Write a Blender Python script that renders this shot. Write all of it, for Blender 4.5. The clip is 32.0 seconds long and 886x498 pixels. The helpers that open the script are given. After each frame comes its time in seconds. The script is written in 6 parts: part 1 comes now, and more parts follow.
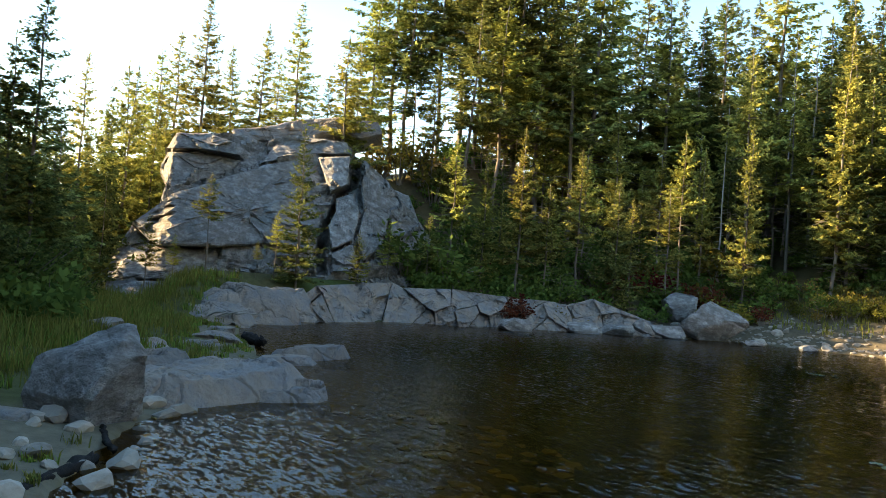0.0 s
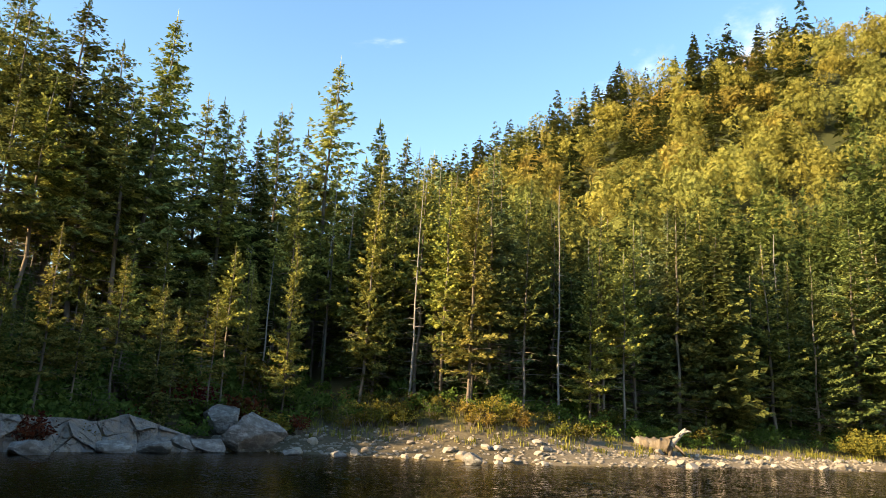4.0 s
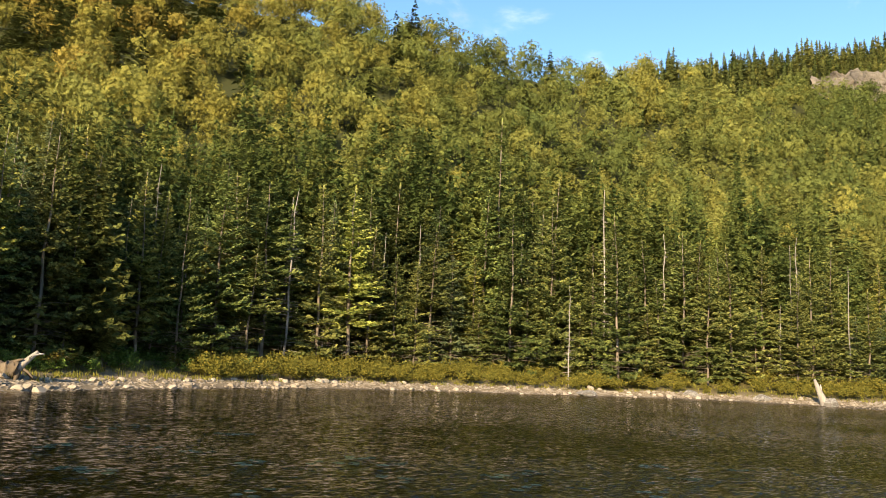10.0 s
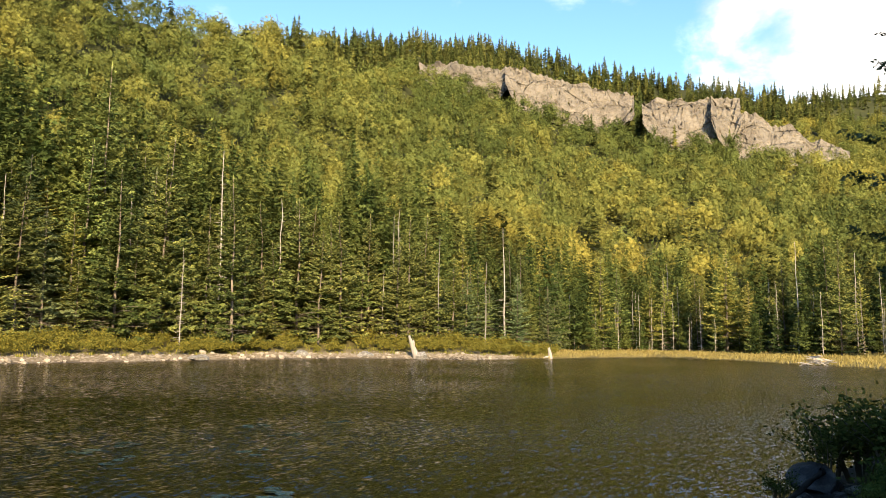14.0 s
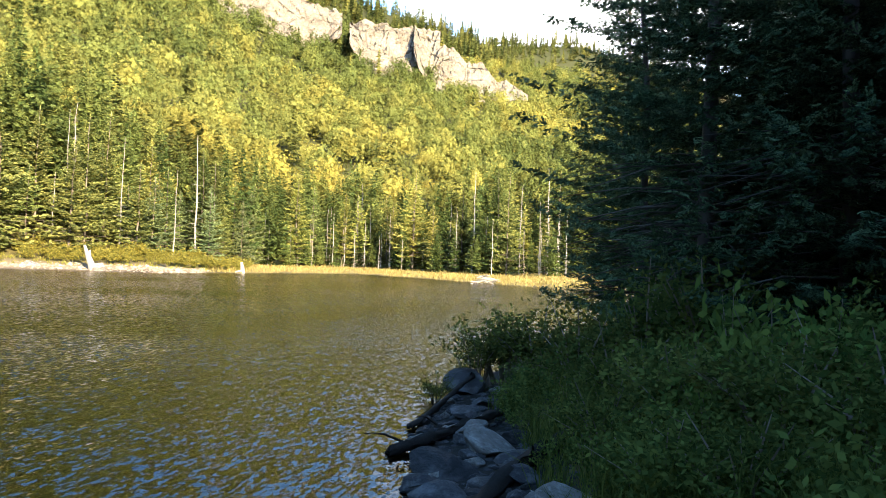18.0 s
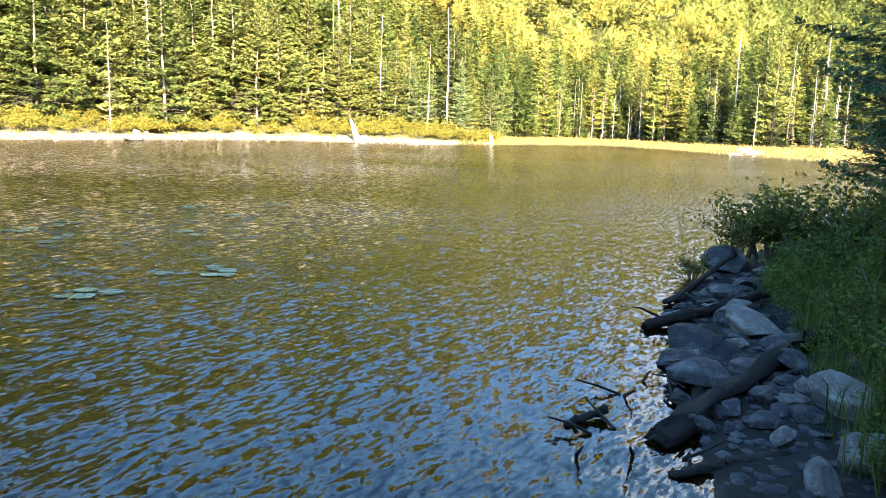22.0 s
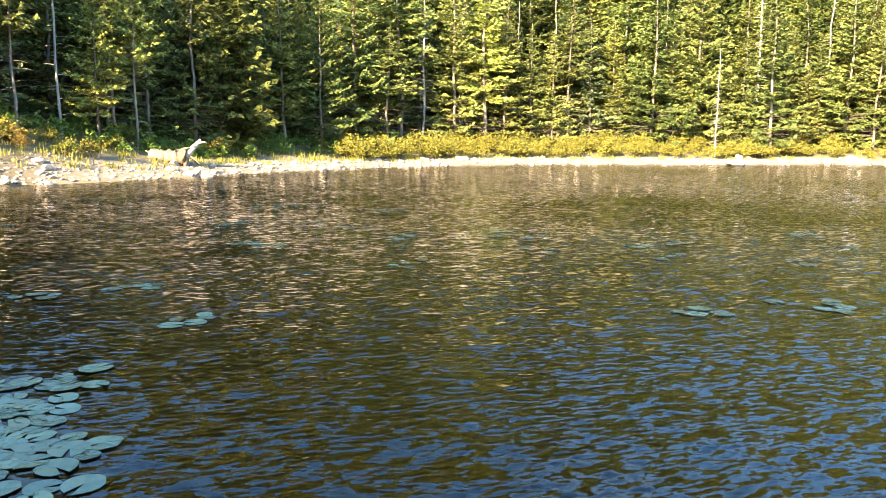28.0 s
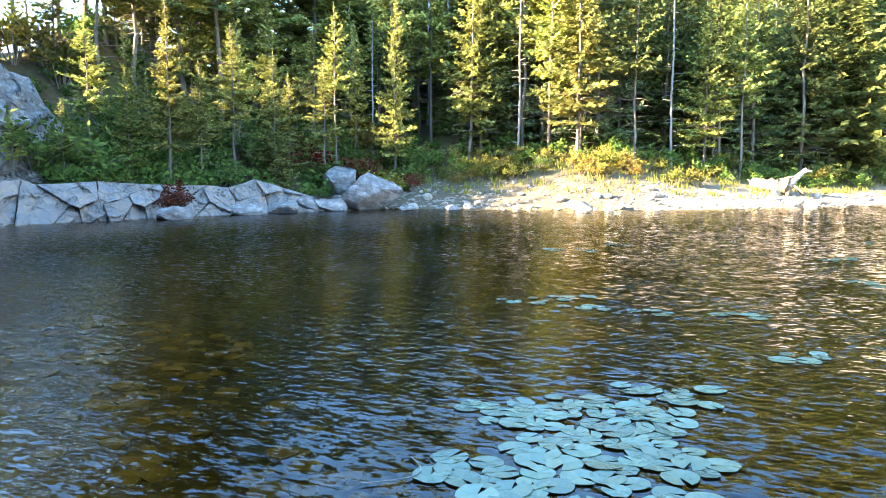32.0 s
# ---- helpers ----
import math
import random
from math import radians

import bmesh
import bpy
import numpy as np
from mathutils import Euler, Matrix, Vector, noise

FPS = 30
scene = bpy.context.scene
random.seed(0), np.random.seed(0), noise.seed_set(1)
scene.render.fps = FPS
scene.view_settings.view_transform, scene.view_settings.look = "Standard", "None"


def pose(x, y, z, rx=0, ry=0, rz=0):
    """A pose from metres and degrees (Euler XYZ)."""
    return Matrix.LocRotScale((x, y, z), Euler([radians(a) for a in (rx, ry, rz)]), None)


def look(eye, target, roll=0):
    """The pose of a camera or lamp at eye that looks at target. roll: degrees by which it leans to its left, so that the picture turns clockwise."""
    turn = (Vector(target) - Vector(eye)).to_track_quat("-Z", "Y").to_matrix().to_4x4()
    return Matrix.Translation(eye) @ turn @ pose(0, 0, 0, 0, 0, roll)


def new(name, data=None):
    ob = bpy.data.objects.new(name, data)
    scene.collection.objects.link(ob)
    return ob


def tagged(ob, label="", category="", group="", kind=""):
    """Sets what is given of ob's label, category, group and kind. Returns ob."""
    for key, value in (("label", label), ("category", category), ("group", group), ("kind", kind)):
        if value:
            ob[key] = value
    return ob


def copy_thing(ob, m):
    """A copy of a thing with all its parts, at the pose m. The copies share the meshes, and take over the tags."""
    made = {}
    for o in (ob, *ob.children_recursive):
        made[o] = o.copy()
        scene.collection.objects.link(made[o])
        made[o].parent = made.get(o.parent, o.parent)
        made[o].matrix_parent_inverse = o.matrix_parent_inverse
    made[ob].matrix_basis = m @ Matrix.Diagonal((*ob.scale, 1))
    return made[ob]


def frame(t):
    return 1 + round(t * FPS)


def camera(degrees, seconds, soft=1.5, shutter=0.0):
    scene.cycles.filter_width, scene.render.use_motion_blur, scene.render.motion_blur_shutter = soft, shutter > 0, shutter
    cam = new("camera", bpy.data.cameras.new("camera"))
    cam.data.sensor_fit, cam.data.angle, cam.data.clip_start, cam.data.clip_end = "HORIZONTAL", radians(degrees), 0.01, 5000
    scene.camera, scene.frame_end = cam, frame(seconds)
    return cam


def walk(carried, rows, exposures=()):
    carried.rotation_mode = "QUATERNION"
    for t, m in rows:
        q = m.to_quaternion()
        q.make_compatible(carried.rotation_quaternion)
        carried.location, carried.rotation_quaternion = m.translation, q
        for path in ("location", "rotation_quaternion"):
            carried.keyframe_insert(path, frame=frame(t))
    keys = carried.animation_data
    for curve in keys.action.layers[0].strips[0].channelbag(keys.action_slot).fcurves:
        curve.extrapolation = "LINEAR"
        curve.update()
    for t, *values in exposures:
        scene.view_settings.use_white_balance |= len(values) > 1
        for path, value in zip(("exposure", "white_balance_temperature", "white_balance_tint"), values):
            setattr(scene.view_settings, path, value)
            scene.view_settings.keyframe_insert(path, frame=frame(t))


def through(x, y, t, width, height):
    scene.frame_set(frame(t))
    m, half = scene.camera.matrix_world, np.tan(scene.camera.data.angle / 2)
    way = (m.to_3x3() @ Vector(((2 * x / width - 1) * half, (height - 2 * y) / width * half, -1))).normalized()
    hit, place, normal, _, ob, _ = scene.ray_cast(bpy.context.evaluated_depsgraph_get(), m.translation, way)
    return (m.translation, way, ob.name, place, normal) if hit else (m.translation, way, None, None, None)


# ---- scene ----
from collections import defaultdict

cam = camera(61.05, 32.0, 0.75)
PATH = [
    (0, pose(-0.266, 0.227, 1.700, 91.91, -4.40, 49.34)),
    (0.5, pose(-0.253, 0.242, 1.700, 93.80, -4.56, 45.90)),
    (1, pose(-0.235, 0.259, 1.700, 95.11, -3.77, 41.93)),
    (1.5, pose(-0.217, 0.275, 1.700, 96.19, -2.97, 38.02)),
    (2, pose(-0.196, 0.290, 1.700, 96.85, -2.32, 33.79)),
    (2.5, pose(-0.170, 0.306, 1.700, 97.40, -1.83, 28.83)),
    (3, pose(-0.148, 0.317, 1.700, 99.29, -2.06, 24.60)),
    (3.5, pose(-0.126, 0.326, 1.700, 100.82, -2.28, 20.71)),
    (4, pose(-0.101, 0.335, 1.700, 102.45, -2.80, 16.11)),
    (4.5, pose(-0.068, 0.343, 1.700, 103.94, -3.13, 10.38)),
    (6.5, pose(0.037, 0.348, 1.700, 104.58, -4.74, -7.27)),
    (7, pose(0.060, 0.345, 1.700, 104.29, -4.81, -11.06)),
    (7.5, pose(0.082, 0.340, 1.700, 103.11, -4.36, -14.49)),
    (8, pose(0.102, 0.335, 1.700, 102.45, -3.82, -17.86)),
    (8.5, pose(0.118, 0.329, 1.700, 101.70, -3.54, -20.46)),
    (9, pose(0.133, 0.324, 1.700, 100.76, -3.26, -22.91)),
    (9.5, pose(0.149, 0.317, 1.700, 99.44, -2.94, -25.68)),
    (10, pose(0.168, 0.307, 1.700, 98.99, -2.59, -29.06)),
    (10.5, pose(0.192, 0.292, 1.700, 98.78, -2.12, -33.67)),
    (11, pose(0.214, 0.277, 1.700, 98.81, -1.61, -37.87)),
    (11.5, pose(0.232, 0.262, 1.700, 98.84, -1.38, -41.63)),
    (12, pose(0.247, 0.248, 1.700, 98.54, -1.15, -45.14)),
    (12.5, pose(0.261, 0.233, 1.700, 98.00, -1.34, -48.45)),
    (13, pose(0.273, 0.219, 1.700, 97.76, -1.19, -51.34)),
    (13.5, pose(0.283, 0.206, 1.700, 97.44, -0.90, -54.04)),
    (14, pose(0.295, 0.189, 1.700, 96.96, -0.50, -57.47)),
    (14.5, pose(0.309, 0.165, 1.700, 96.55, -0.31, -61.87)),
    (15, pose(0.320, 0.141, 1.700, 96.46, -0.33, -66.26)),
    (15.5, pose(0.327, 0.124, 1.700, 96.49, -0.17, -69.35)),
    (17.5, pose(0.346, 0.055, 1.700, 94.53, -1.60, -81.09)),
    (18, pose(0.345, 0.059, 1.700, 91.09, -2.07, -80.33)),
    (18.5, pose(0.344, 0.065, 1.700, 88.87, -2.16, -79.19)),
    (19, pose(0.341, 0.078, 1.700, 87.16, -2.03, -76.98)),
    (19.5, pose(0.337, 0.093, 1.700, 86.48, -1.77, -74.51)),
    (20, pose(0.333, 0.107, 1.700, 85.35, -1.73, -72.01)),
    (20.5, pose(0.329, 0.120, 1.700, 83.37, -1.55, -69.77)),
    (21, pose(0.325, 0.130, 1.700, 81.39, -1.65, -67.96)),
    (21.5, pose(0.320, 0.143, 1.700, 80.84, -1.95, -65.65)),
    (22, pose(0.309, 0.164, 1.700, 80.75, -1.66, -61.81)),
    (22.5, pose(0.296, 0.187, 1.700, 80.85, -1.53, -57.53)),
    (23, pose(0.287, 0.200, 1.700, 80.79, -1.49, -54.82)),
    (23.5, pose(0.277, 0.214, 1.700, 80.74, -1.30, -52.11)),
    (24, pose(0.266, 0.227, 1.700, 80.89, -1.01, -49.36)),
    (24.5, pose(0.255, 0.240, 1.700, 81.21, -1.21, -46.62)),
    (26.5, pose(0.182, 0.299, 1.700, 80.94, -1.59, -30.99)),
    (27, pose(0.160, 0.311, 1.700, 81.14, -1.30, -27.04)),
    (27.5, pose(0.136, 0.323, 1.700, 81.61, -0.93, -22.70)),
    (28, pose(0.113, 0.331, 1.700, 81.76, -0.53, -18.73)),
    (28.5, pose(0.087, 0.339, 1.700, 81.88, -0.43, -14.40)),
    (29, pose(0.058, 0.345, 1.700, 82.35, -0.33, -9.45)),
    (29.5, pose(0.019, 0.349, 1.700, 82.84, -0.55, -3.04)),
    (30, pose(-0.020, 0.349, 1.700, 83.19, -0.39, 3.28)),
    (30.5, pose(-0.057, 0.345, 1.700, 83.23, -0.20, 9.32)),
    (31, pose(-0.088, 0.339, 1.700, 83.07, 0.13, 14.61)),
    (31.5, pose(-0.118, 0.330, 1.700, 83.19, 0.21, 19.59)),
    (32, pose(-0.144, 0.319, 1.700, 83.70, -0.08, 24.27)),
]
EXPOSURES = [(0, 2.48, 8900, 12), (1, 2.0, 8800, 12), (2, 1.9, 8700, 12), (4, 1.8, 8500, 12), (7, 1.6, 8100, 12), (9, 1.4, 7700, 12), (12, 1.32, 7600, 12), (15.5, 1.52, 7600, 12),
             (17.5, 1.9, 7200, 12), (18, 2.5, 7000, 12), (19, 3.12, 6900, 12), (21, 3.25, 7000, 12), (24, 3.4, 7200, 12), (28, 3.3, 7500, 12), (30, 3.5, 7400, 12), (31, 3.75, 7200, 12), (32, 4.2, 7000, 12)]
walk(cam, PATH, EXPOSURES)

# ---- sky and sun ----
SUN_AZ, SUN_EL = 228.0, 19.5          # degrees clockwise from +Y, and above the horizon


def polar(yaw, d, z=0.0):
    """A place by its bearing (degrees clockwise from +Y) and distance from the standpoint."""
    return Vector((d * math.sin(radians(yaw)), d * math.cos(radians(yaw)), z))


world = bpy.data.worlds.new("sky")
scene.world = world
world.use_nodes = True
wn, wl = world.node_tree.nodes, world.node_tree.links
wn.clear()
sky = wn.new("ShaderNodeTexSky")
sky.sky_type, sky.sun_disc = "NISHITA", False
sky.sun_elevation, sky.sun_rotation = radians(SUN_EL), radians(SUN_AZ)
sky.altitude, sky.air_density, sky.dust_density, sky.ozone_density = 300, 1.0, 0.35, 1.5
coords = wn.new("ShaderNodeTexCoord")


def vmath(op, a, b=None):
    n = wn.new("ShaderNodeVectorMath")
    n.operation = op
    for i, v in enumerate((a, b)):
        if v is None:
            continue
        if hasattr(v, "is_linked"):
            wl.new(v, n.inputs[i])
        else:
            n.inputs[i].default_value = v
    return n.outputs["Value" if op == "DOT_PRODUCT" else "Vector"]


def wmath(op, a, b=0.0, clamp=False):
    n = wn.new("ShaderNodeMath")
    n.operation, n.use_clamp = op, clamp
    for i, v in enumerate((a, b)):
        if hasattr(v, "is_linked"):
            wl.new(v, n.inputs[i])
        else:
            n.inputs[i].default_value = v
    return n.outputs[0]


# fair-weather clouds: ragged noise, gathered into the banks that stand over the ridge
ray_dir = vmath("NORMALIZE", coords.outputs["Generated"])
puff = wn.new("ShaderNodeTexNoise")
puff.inputs["Scale"].default_value, puff.inputs["Detail"].default_value = 5.5, 9.0
puff.inputs["Roughness"].default_value, puff.inputs["Distortion"].default_value = 0.56, 0.25
wl.new(vmath("MULTIPLY", ray_dir, (1.0, 1.0, 1.9)), puff.inputs["Vector"])
cover = None
for yaw, el, wide, weight in ((93, 18.5, 17, 0.50), (82, 21, 9, 0.32), (40, 22.0, 2.6, 0.18), (44, 21.5, 2.6, 0.18),
                              (32, 28, 8, 0.14), (7, 26, 6, 0.14), (-2, 24, 5, 0.12), (70, 24, 6, 0.14)):
    d = polar(yaw, math.cos(radians(el)), math.sin(radians(el)))
    near = wn.new("ShaderNodeMapRange")
    near.interpolation_type = "SMOOTHSTEP"
    near.inputs["From Min"].default_value, near.inputs["From Max"].default_value = math.cos(radians(wide)), 1.0
    near.inputs["To Max"].default_value = weight
    wl.new(vmath("DOT_PRODUCT", ray_dir, tuple(d)), near.inputs["Value"])
    cover = near.outputs[0] if cover is None else wmath("MAXIMUM", cover, near.outputs[0])
mask = wn.new("ShaderNodeMapRange")
mask.interpolation_type = "SMOOTHSTEP"
mask.inputs["From Min"].default_value, mask.inputs["From Max"].default_value = 0.66, 0.99
wl.new(wmath("ADD", puff.outputs["Fac"], cover), mask.inputs["Value"])
mix = wn.new("ShaderNodeMix")
mix.data_type = "RGBA"
wl.new(mask.outputs[0], mix.inputs["Factor"])
blue = wn.new("ShaderNodeHueSaturation")
blue.inputs["Saturation"].default_value = 1.25
wl.new(sky.outputs[0], blue.inputs["Color"])
wl.new(blue.outputs[0], mix.inputs["A"])
tops = wn.new("ShaderNodeTexNoise")           # bright heads and greyer hollows
tops.inputs["Scale"].default_value, tops.inputs["Detail"].default_value = 11.0, 6.0
wl.new(ray_dir, tops.inputs["Vector"])
swell = wn.new("ShaderNodeMapRange")
swell.inputs["From Min"].default_value, swell.inputs["From Max"].default_value = 0.36, 0.62
swell.inputs["To Min"].default_value, swell.inputs["To Max"].default_value = 3.6, 8.5
wl.new(tops.outputs["Fac"], swell.inputs["Value"])
wl.new(vmath("SCALE", (0.95, 0.98, 1.04)), mix.inputs["B"])
wl.new(swell.outputs[0], mix.inputs["B"].links[0].from_node.inputs["Scale"])
back = wn.new("ShaderNodeBackground")
back.inputs["Strength"].default_value = 0.14
wl.new(mix.outputs["Result"], back.inputs["Color"])
wl.new(back.outputs[0], wn.new("ShaderNodeOutputWorld").inputs["Surface"])

sun = new("sun", bpy.data.lights.new("sun", "SUN"))
sun.data.energy, sun.data.angle, sun.data.color = 5.0, radians(0.6), (1.0, 0.83, 0.58)
sun.matrix_world = look(polar(SUN_AZ, 300, 300 * math.tan(radians(SUN_EL))), (0, 0, 0))

# ---- materials ----
def material(name, base, rough=0.8, spread=0.25, grain=6.0, bump=0.3, second=None, blot=0.8, threshold=(0.45, 0.62), spec=0.3,
             per_object=0.12, metal=0.0, bump_dist=0.02, stretch=(1, 1, 1), crack=0.0):
    """A surface with colour varied at two scales, an optional second colour in blotches, and relief."""
    m = bpy.data.materials.new(name)
    m.use_nodes = True
    nodes, links = m.node_tree.nodes, m.node_tree.links
    bsdf = nodes["Principled BSDF"]
    bsdf.inputs["Roughness"].default_value, bsdf.inputs["Metallic"].default_value = rough, metal
    bsdf.inputs["Specular IOR Level"].default_value = spec
    tc = nodes.new("ShaderNodeTexCoord")
    mp = nodes.new("ShaderNodeMapping")
    mp.inputs["Scale"].default_value = stretch
    links.new(tc.outputs["Object"], mp.inputs["Vector"])

    def tex(scale, detail=6.0, rg=0.6):
        n = nodes.new("ShaderNodeTexNoise")
        n.inputs["Scale"].default_value, n.inputs["Detail"].default_value, n.inputs["Roughness"].default_value = scale, detail, rg
        links.new(mp.outputs[0], n.inputs["Vector"])
        return n.outputs["Fac"]

    def mixc(fac, a, b, mode="MIX"):
        n = nodes.new("ShaderNodeMix")
        n.data_type, n.blend_type = "RGBA", mode
        for s, v in (("Factor", fac), ("A", a), ("B", b)):
            if hasattr(v, "is_linked"):
                links.new(v, n.inputs[s])
            elif s == "Factor":
                n.inputs[s].default_value = v
            else:
                n.inputs[s].default_value = (*v, 1)
        return n.outputs["Result"]

    fine = tex(grain)
    col = mixc(fine, [c * (1 - spread) for c in base], [min(1, c * (1 + spread)) for c in base])
    if second:
        ramp = nodes.new("ShaderNodeMapRange")
        ramp.inputs["From Min"].default_value, ramp.inputs["From Max"].default_value = threshold
        links.new(tex(blot, 8.0, 0.68), ramp.inputs["Value"])
        col = mixc(ramp.outputs[0], col, second)
    info = nodes.new("ShaderNodeObjectInfo")
    hsv = nodes.new("ShaderNodeHueSaturation")
    links.new(col, hsv.inputs["Color"])
    vr = nodes.new("ShaderNodeMapRange")
    vr.inputs["To Min"].default_value, vr.inputs["To Max"].default_value = 1 - per_object, 1 + per_object
    links.new(info.outputs["Random"], vr.inputs["Value"])
    links.new(vr.outputs[0], hsv.inputs["Value"])
    links.new(hsv.outputs[0], bsdf.inputs["Base Color"])
    b = nodes.new("ShaderNodeBump")
    b.inputs["Strength"].default_value, b.inputs["Distance"].default_value = bump, bump_dist
    relief = tex(grain * 2.2, 8.0, 0.65)
    if crack:                                  # weathered joints and coarse pitting
        warp = nodes.new("ShaderNodeTexNoise")
        warp.inputs["Scale"].default_value = crack * 2
        links.new(mp.outputs[0], warp.inputs["Vector"])
        ad = nodes.new("ShaderNodeMix")
        ad.data_type, ad.inputs["Factor"].default_value = "VECTOR", 0.35
        links.new(mp.outputs[0], ad.inputs["A"])
        links.new(warp.outputs["Color"], ad.inputs["B"])
        vo = nodes.new("ShaderNodeTexVoronoi")
        vo.feature = "DISTANCE_TO_EDGE"
        vo.inputs["Scale"].default_value = crack
        links.new(ad.outputs["Result"], vo.inputs["Vector"])
        cr = nodes.new("ShaderNodeMapRange")
        cr.inputs["From Max"].default_value = 0.05
        links.new(vo.outputs["Distance"], cr.inputs["Value"])
        add = nodes.new("ShaderNodeMath")
        add.operation = "MULTIPLY_ADD"
        links.new(cr.outputs[0], add.inputs[0])
        add.inputs[1].default_value = 0.8
        links.new(relief, add.inputs[2])
        relief = add.outputs[0]
    links.new(relief, b.inputs["Height"])
    links.new(b.outputs[0], bsdf.inputs["Normal"])
    return m


def leafy(name, dark, light, through=0.35, tone=False, hues=None, cut=0.0, keep=0.5):
    """Foliage: leaf-to-leaf and plant-to-plant variation, part of the light passes through."""
    m = bpy.data.materials.new(name)
    m.use_nodes = True
    nodes, links = m.node_tree.nodes, m.node_tree.links
    nodes.clear()
    geo = nodes.new("ShaderNodeNewGeometry")
    ramp = nodes.new("ShaderNodeMix")
    ramp.data_type = "RGBA"
    ramp.inputs["A"].default_value, ramp.inputs["B"].default_value = (*dark, 1), (*light, 1)
    links.new(geo.outputs["Random Per Island"], ramp.inputs["Factor"])
    col = ramp.outputs["Result"]
    if tone:                                   # each tree of a wood has its own autumn tone
        at = nodes.new("ShaderNodeAttribute")
        at.attribute_name = "tone"
        cr = nodes.new("ShaderNodeValToRGB")
        cr.color_ramp.elements[0].color, cr.color_ramp.elements[1].color = (*hues[0], 1), (*hues[-1], 1)
        for i, h in enumerate(hues[1:-1]):
            cr.color_ramp.elements.new((i + 1) / (len(hues) - 1)).color = (*h, 1)
        links.new(at.outputs["Fac"], cr.inputs[0])
        mul = nodes.new("ShaderNodeMix")
        mul.data_type, mul.blend_type = "RGBA", "MULTIPLY"
        mul.inputs["Factor"].default_value = 1
        links.new(cr.outputs[0], mul.inputs["A"])
        links.new(col, mul.inputs["B"])
        col = mul.outputs["Result"]
        own = nodes.new("ShaderNodeMath")      # and its own depth of colour
        own.operation = "MULTIPLY"
        own.inputs[1].default_value = 41.7
        links.new(at.outputs["Fac"], own.inputs[0])
        fr1 = nodes.new("ShaderNodeMath")
        fr1.operation = "FRACT"
        links.new(own.outputs[0], fr1.inputs[0])
        deep = nodes.new("ShaderNodeMapRange")
        deep.inputs["To Min"].default_value, deep.inputs["To Max"].default_value = 0.8, 1.22
        links.new(fr1.outputs[0], deep.inputs["Value"])
        dm = nodes.new("ShaderNodeMix")
        dm.data_type, dm.blend_type = "RGBA", "MULTIPLY"
        dm.inputs["Factor"].default_value = 1
        links.new(col, dm.inputs["A"])
        links.new(deep.outputs[0], dm.inputs["B"])
        col = dm.outputs["Result"]
    info = nodes.new("ShaderNodeObjectInfo")
    hsv = nodes.new("ShaderNodeHueSaturation")
    links.new(col, hsv.inputs["Color"])
    for sock, lo, hi, src in (("Hue", 0.475, 0.52, "Random"), ("Value", 0.7, 1.35, "Random")):
        r = nodes.new("ShaderNodeMapRange")
        r.inputs["To Min"].default_value, r.inputs["To Max"].default_value = lo, hi
        if sock == "Value":
            w = nodes.new("ShaderNodeMath")
            w.operation = "MULTIPLY"
            w.inputs[1].default_value = 7.31
            f = nodes.new("ShaderNodeMath")
            f.operation = "FRACT"
            links.new(info.outputs[src], w.inputs[0])
            links.new(w.outputs[0], f.inputs[0])
            links.new(f.outputs[0], r.inputs["Value"])
        else:
            links.new(info.outputs[src], r.inputs["Value"])
        links.new(r.outputs[0], hsv.inputs[sock])
    dif = nodes.new("ShaderNodeBsdfDiffuse")
    tra = nodes.new("ShaderNodeBsdfTranslucent")
    links.new(hsv.outputs[0], dif.inputs["Color"])
    links.new(hsv.outputs[0], tra.inputs["Color"])
    ms = nodes.new("ShaderNodeMixShader")
    ms.inputs[0].default_value = through
    links.new(dif.outputs[0], ms.inputs[1])
    links.new(tra.outputs[0], ms.inputs[2])
    shaded = ms.outputs[0]
    if cut:                                    # each spray is ragged: leaves with gaps between them
        tc = nodes.new("ShaderNodeTexCoord")
        tx = nodes.new("ShaderNodeTexNoise")
        tx.inputs["Scale"].default_value, tx.inputs["Detail"].default_value, tx.inputs["Roughness"].default_value = cut, 2.5, 0.65
        links.new(tc.outputs["Object"], tx.inputs["Vector"])
        r = nodes.new("ShaderNodeMapRange")
        r.inputs["From Min"].default_value, r.inputs["From Max"].default_value = 0.98 - keep - 0.02, 0.98 - keep + 0.02
        links.new(tx.outputs["Fac"], r.inputs["Value"])
        gap = nodes.new("ShaderNodeMixShader")
        links.new(r.outputs[0], gap.inputs[0])
        links.new(nodes.new("ShaderNodeBsdfTransparent").outputs[0], gap.inputs[1])
        links.new(shaded, gap.inputs[2])
        shaded = gap.outputs[0]
        bu = nodes.new("ShaderNodeBump")
        bu.inputs["Strength"].default_value, bu.inputs["Distance"].default_value = 0.8, 0.5 / cut
        links.new(tx.outputs["Fac"], bu.inputs["Height"])
        links.new(bu.outputs[0], dif.inputs["Normal"])
        fine = nodes.new("ShaderNodeTexNoise")         # leaf-to-leaf tone within a spray
        fine.inputs["Scale"].default_value, fine.inputs["Detail"].default_value = cut * 1.9, 2.0
        links.new(tc.outputs["Object"], fine.inputs["Vector"])
        fr = nodes.new("ShaderNodeMapRange")
        fr.inputs["From Min"].default_value, fr.inputs["From Max"].default_value = 0.32, 0.68
        fr.inputs["To Min"].default_value, fr.inputs["To Max"].default_value = (0.42, 1.48) if tone else (0.32, 1.7)
        links.new(fine.outputs["Fac"], fr.inputs["Value"])
        vary = nodes.new("ShaderNodeMix")
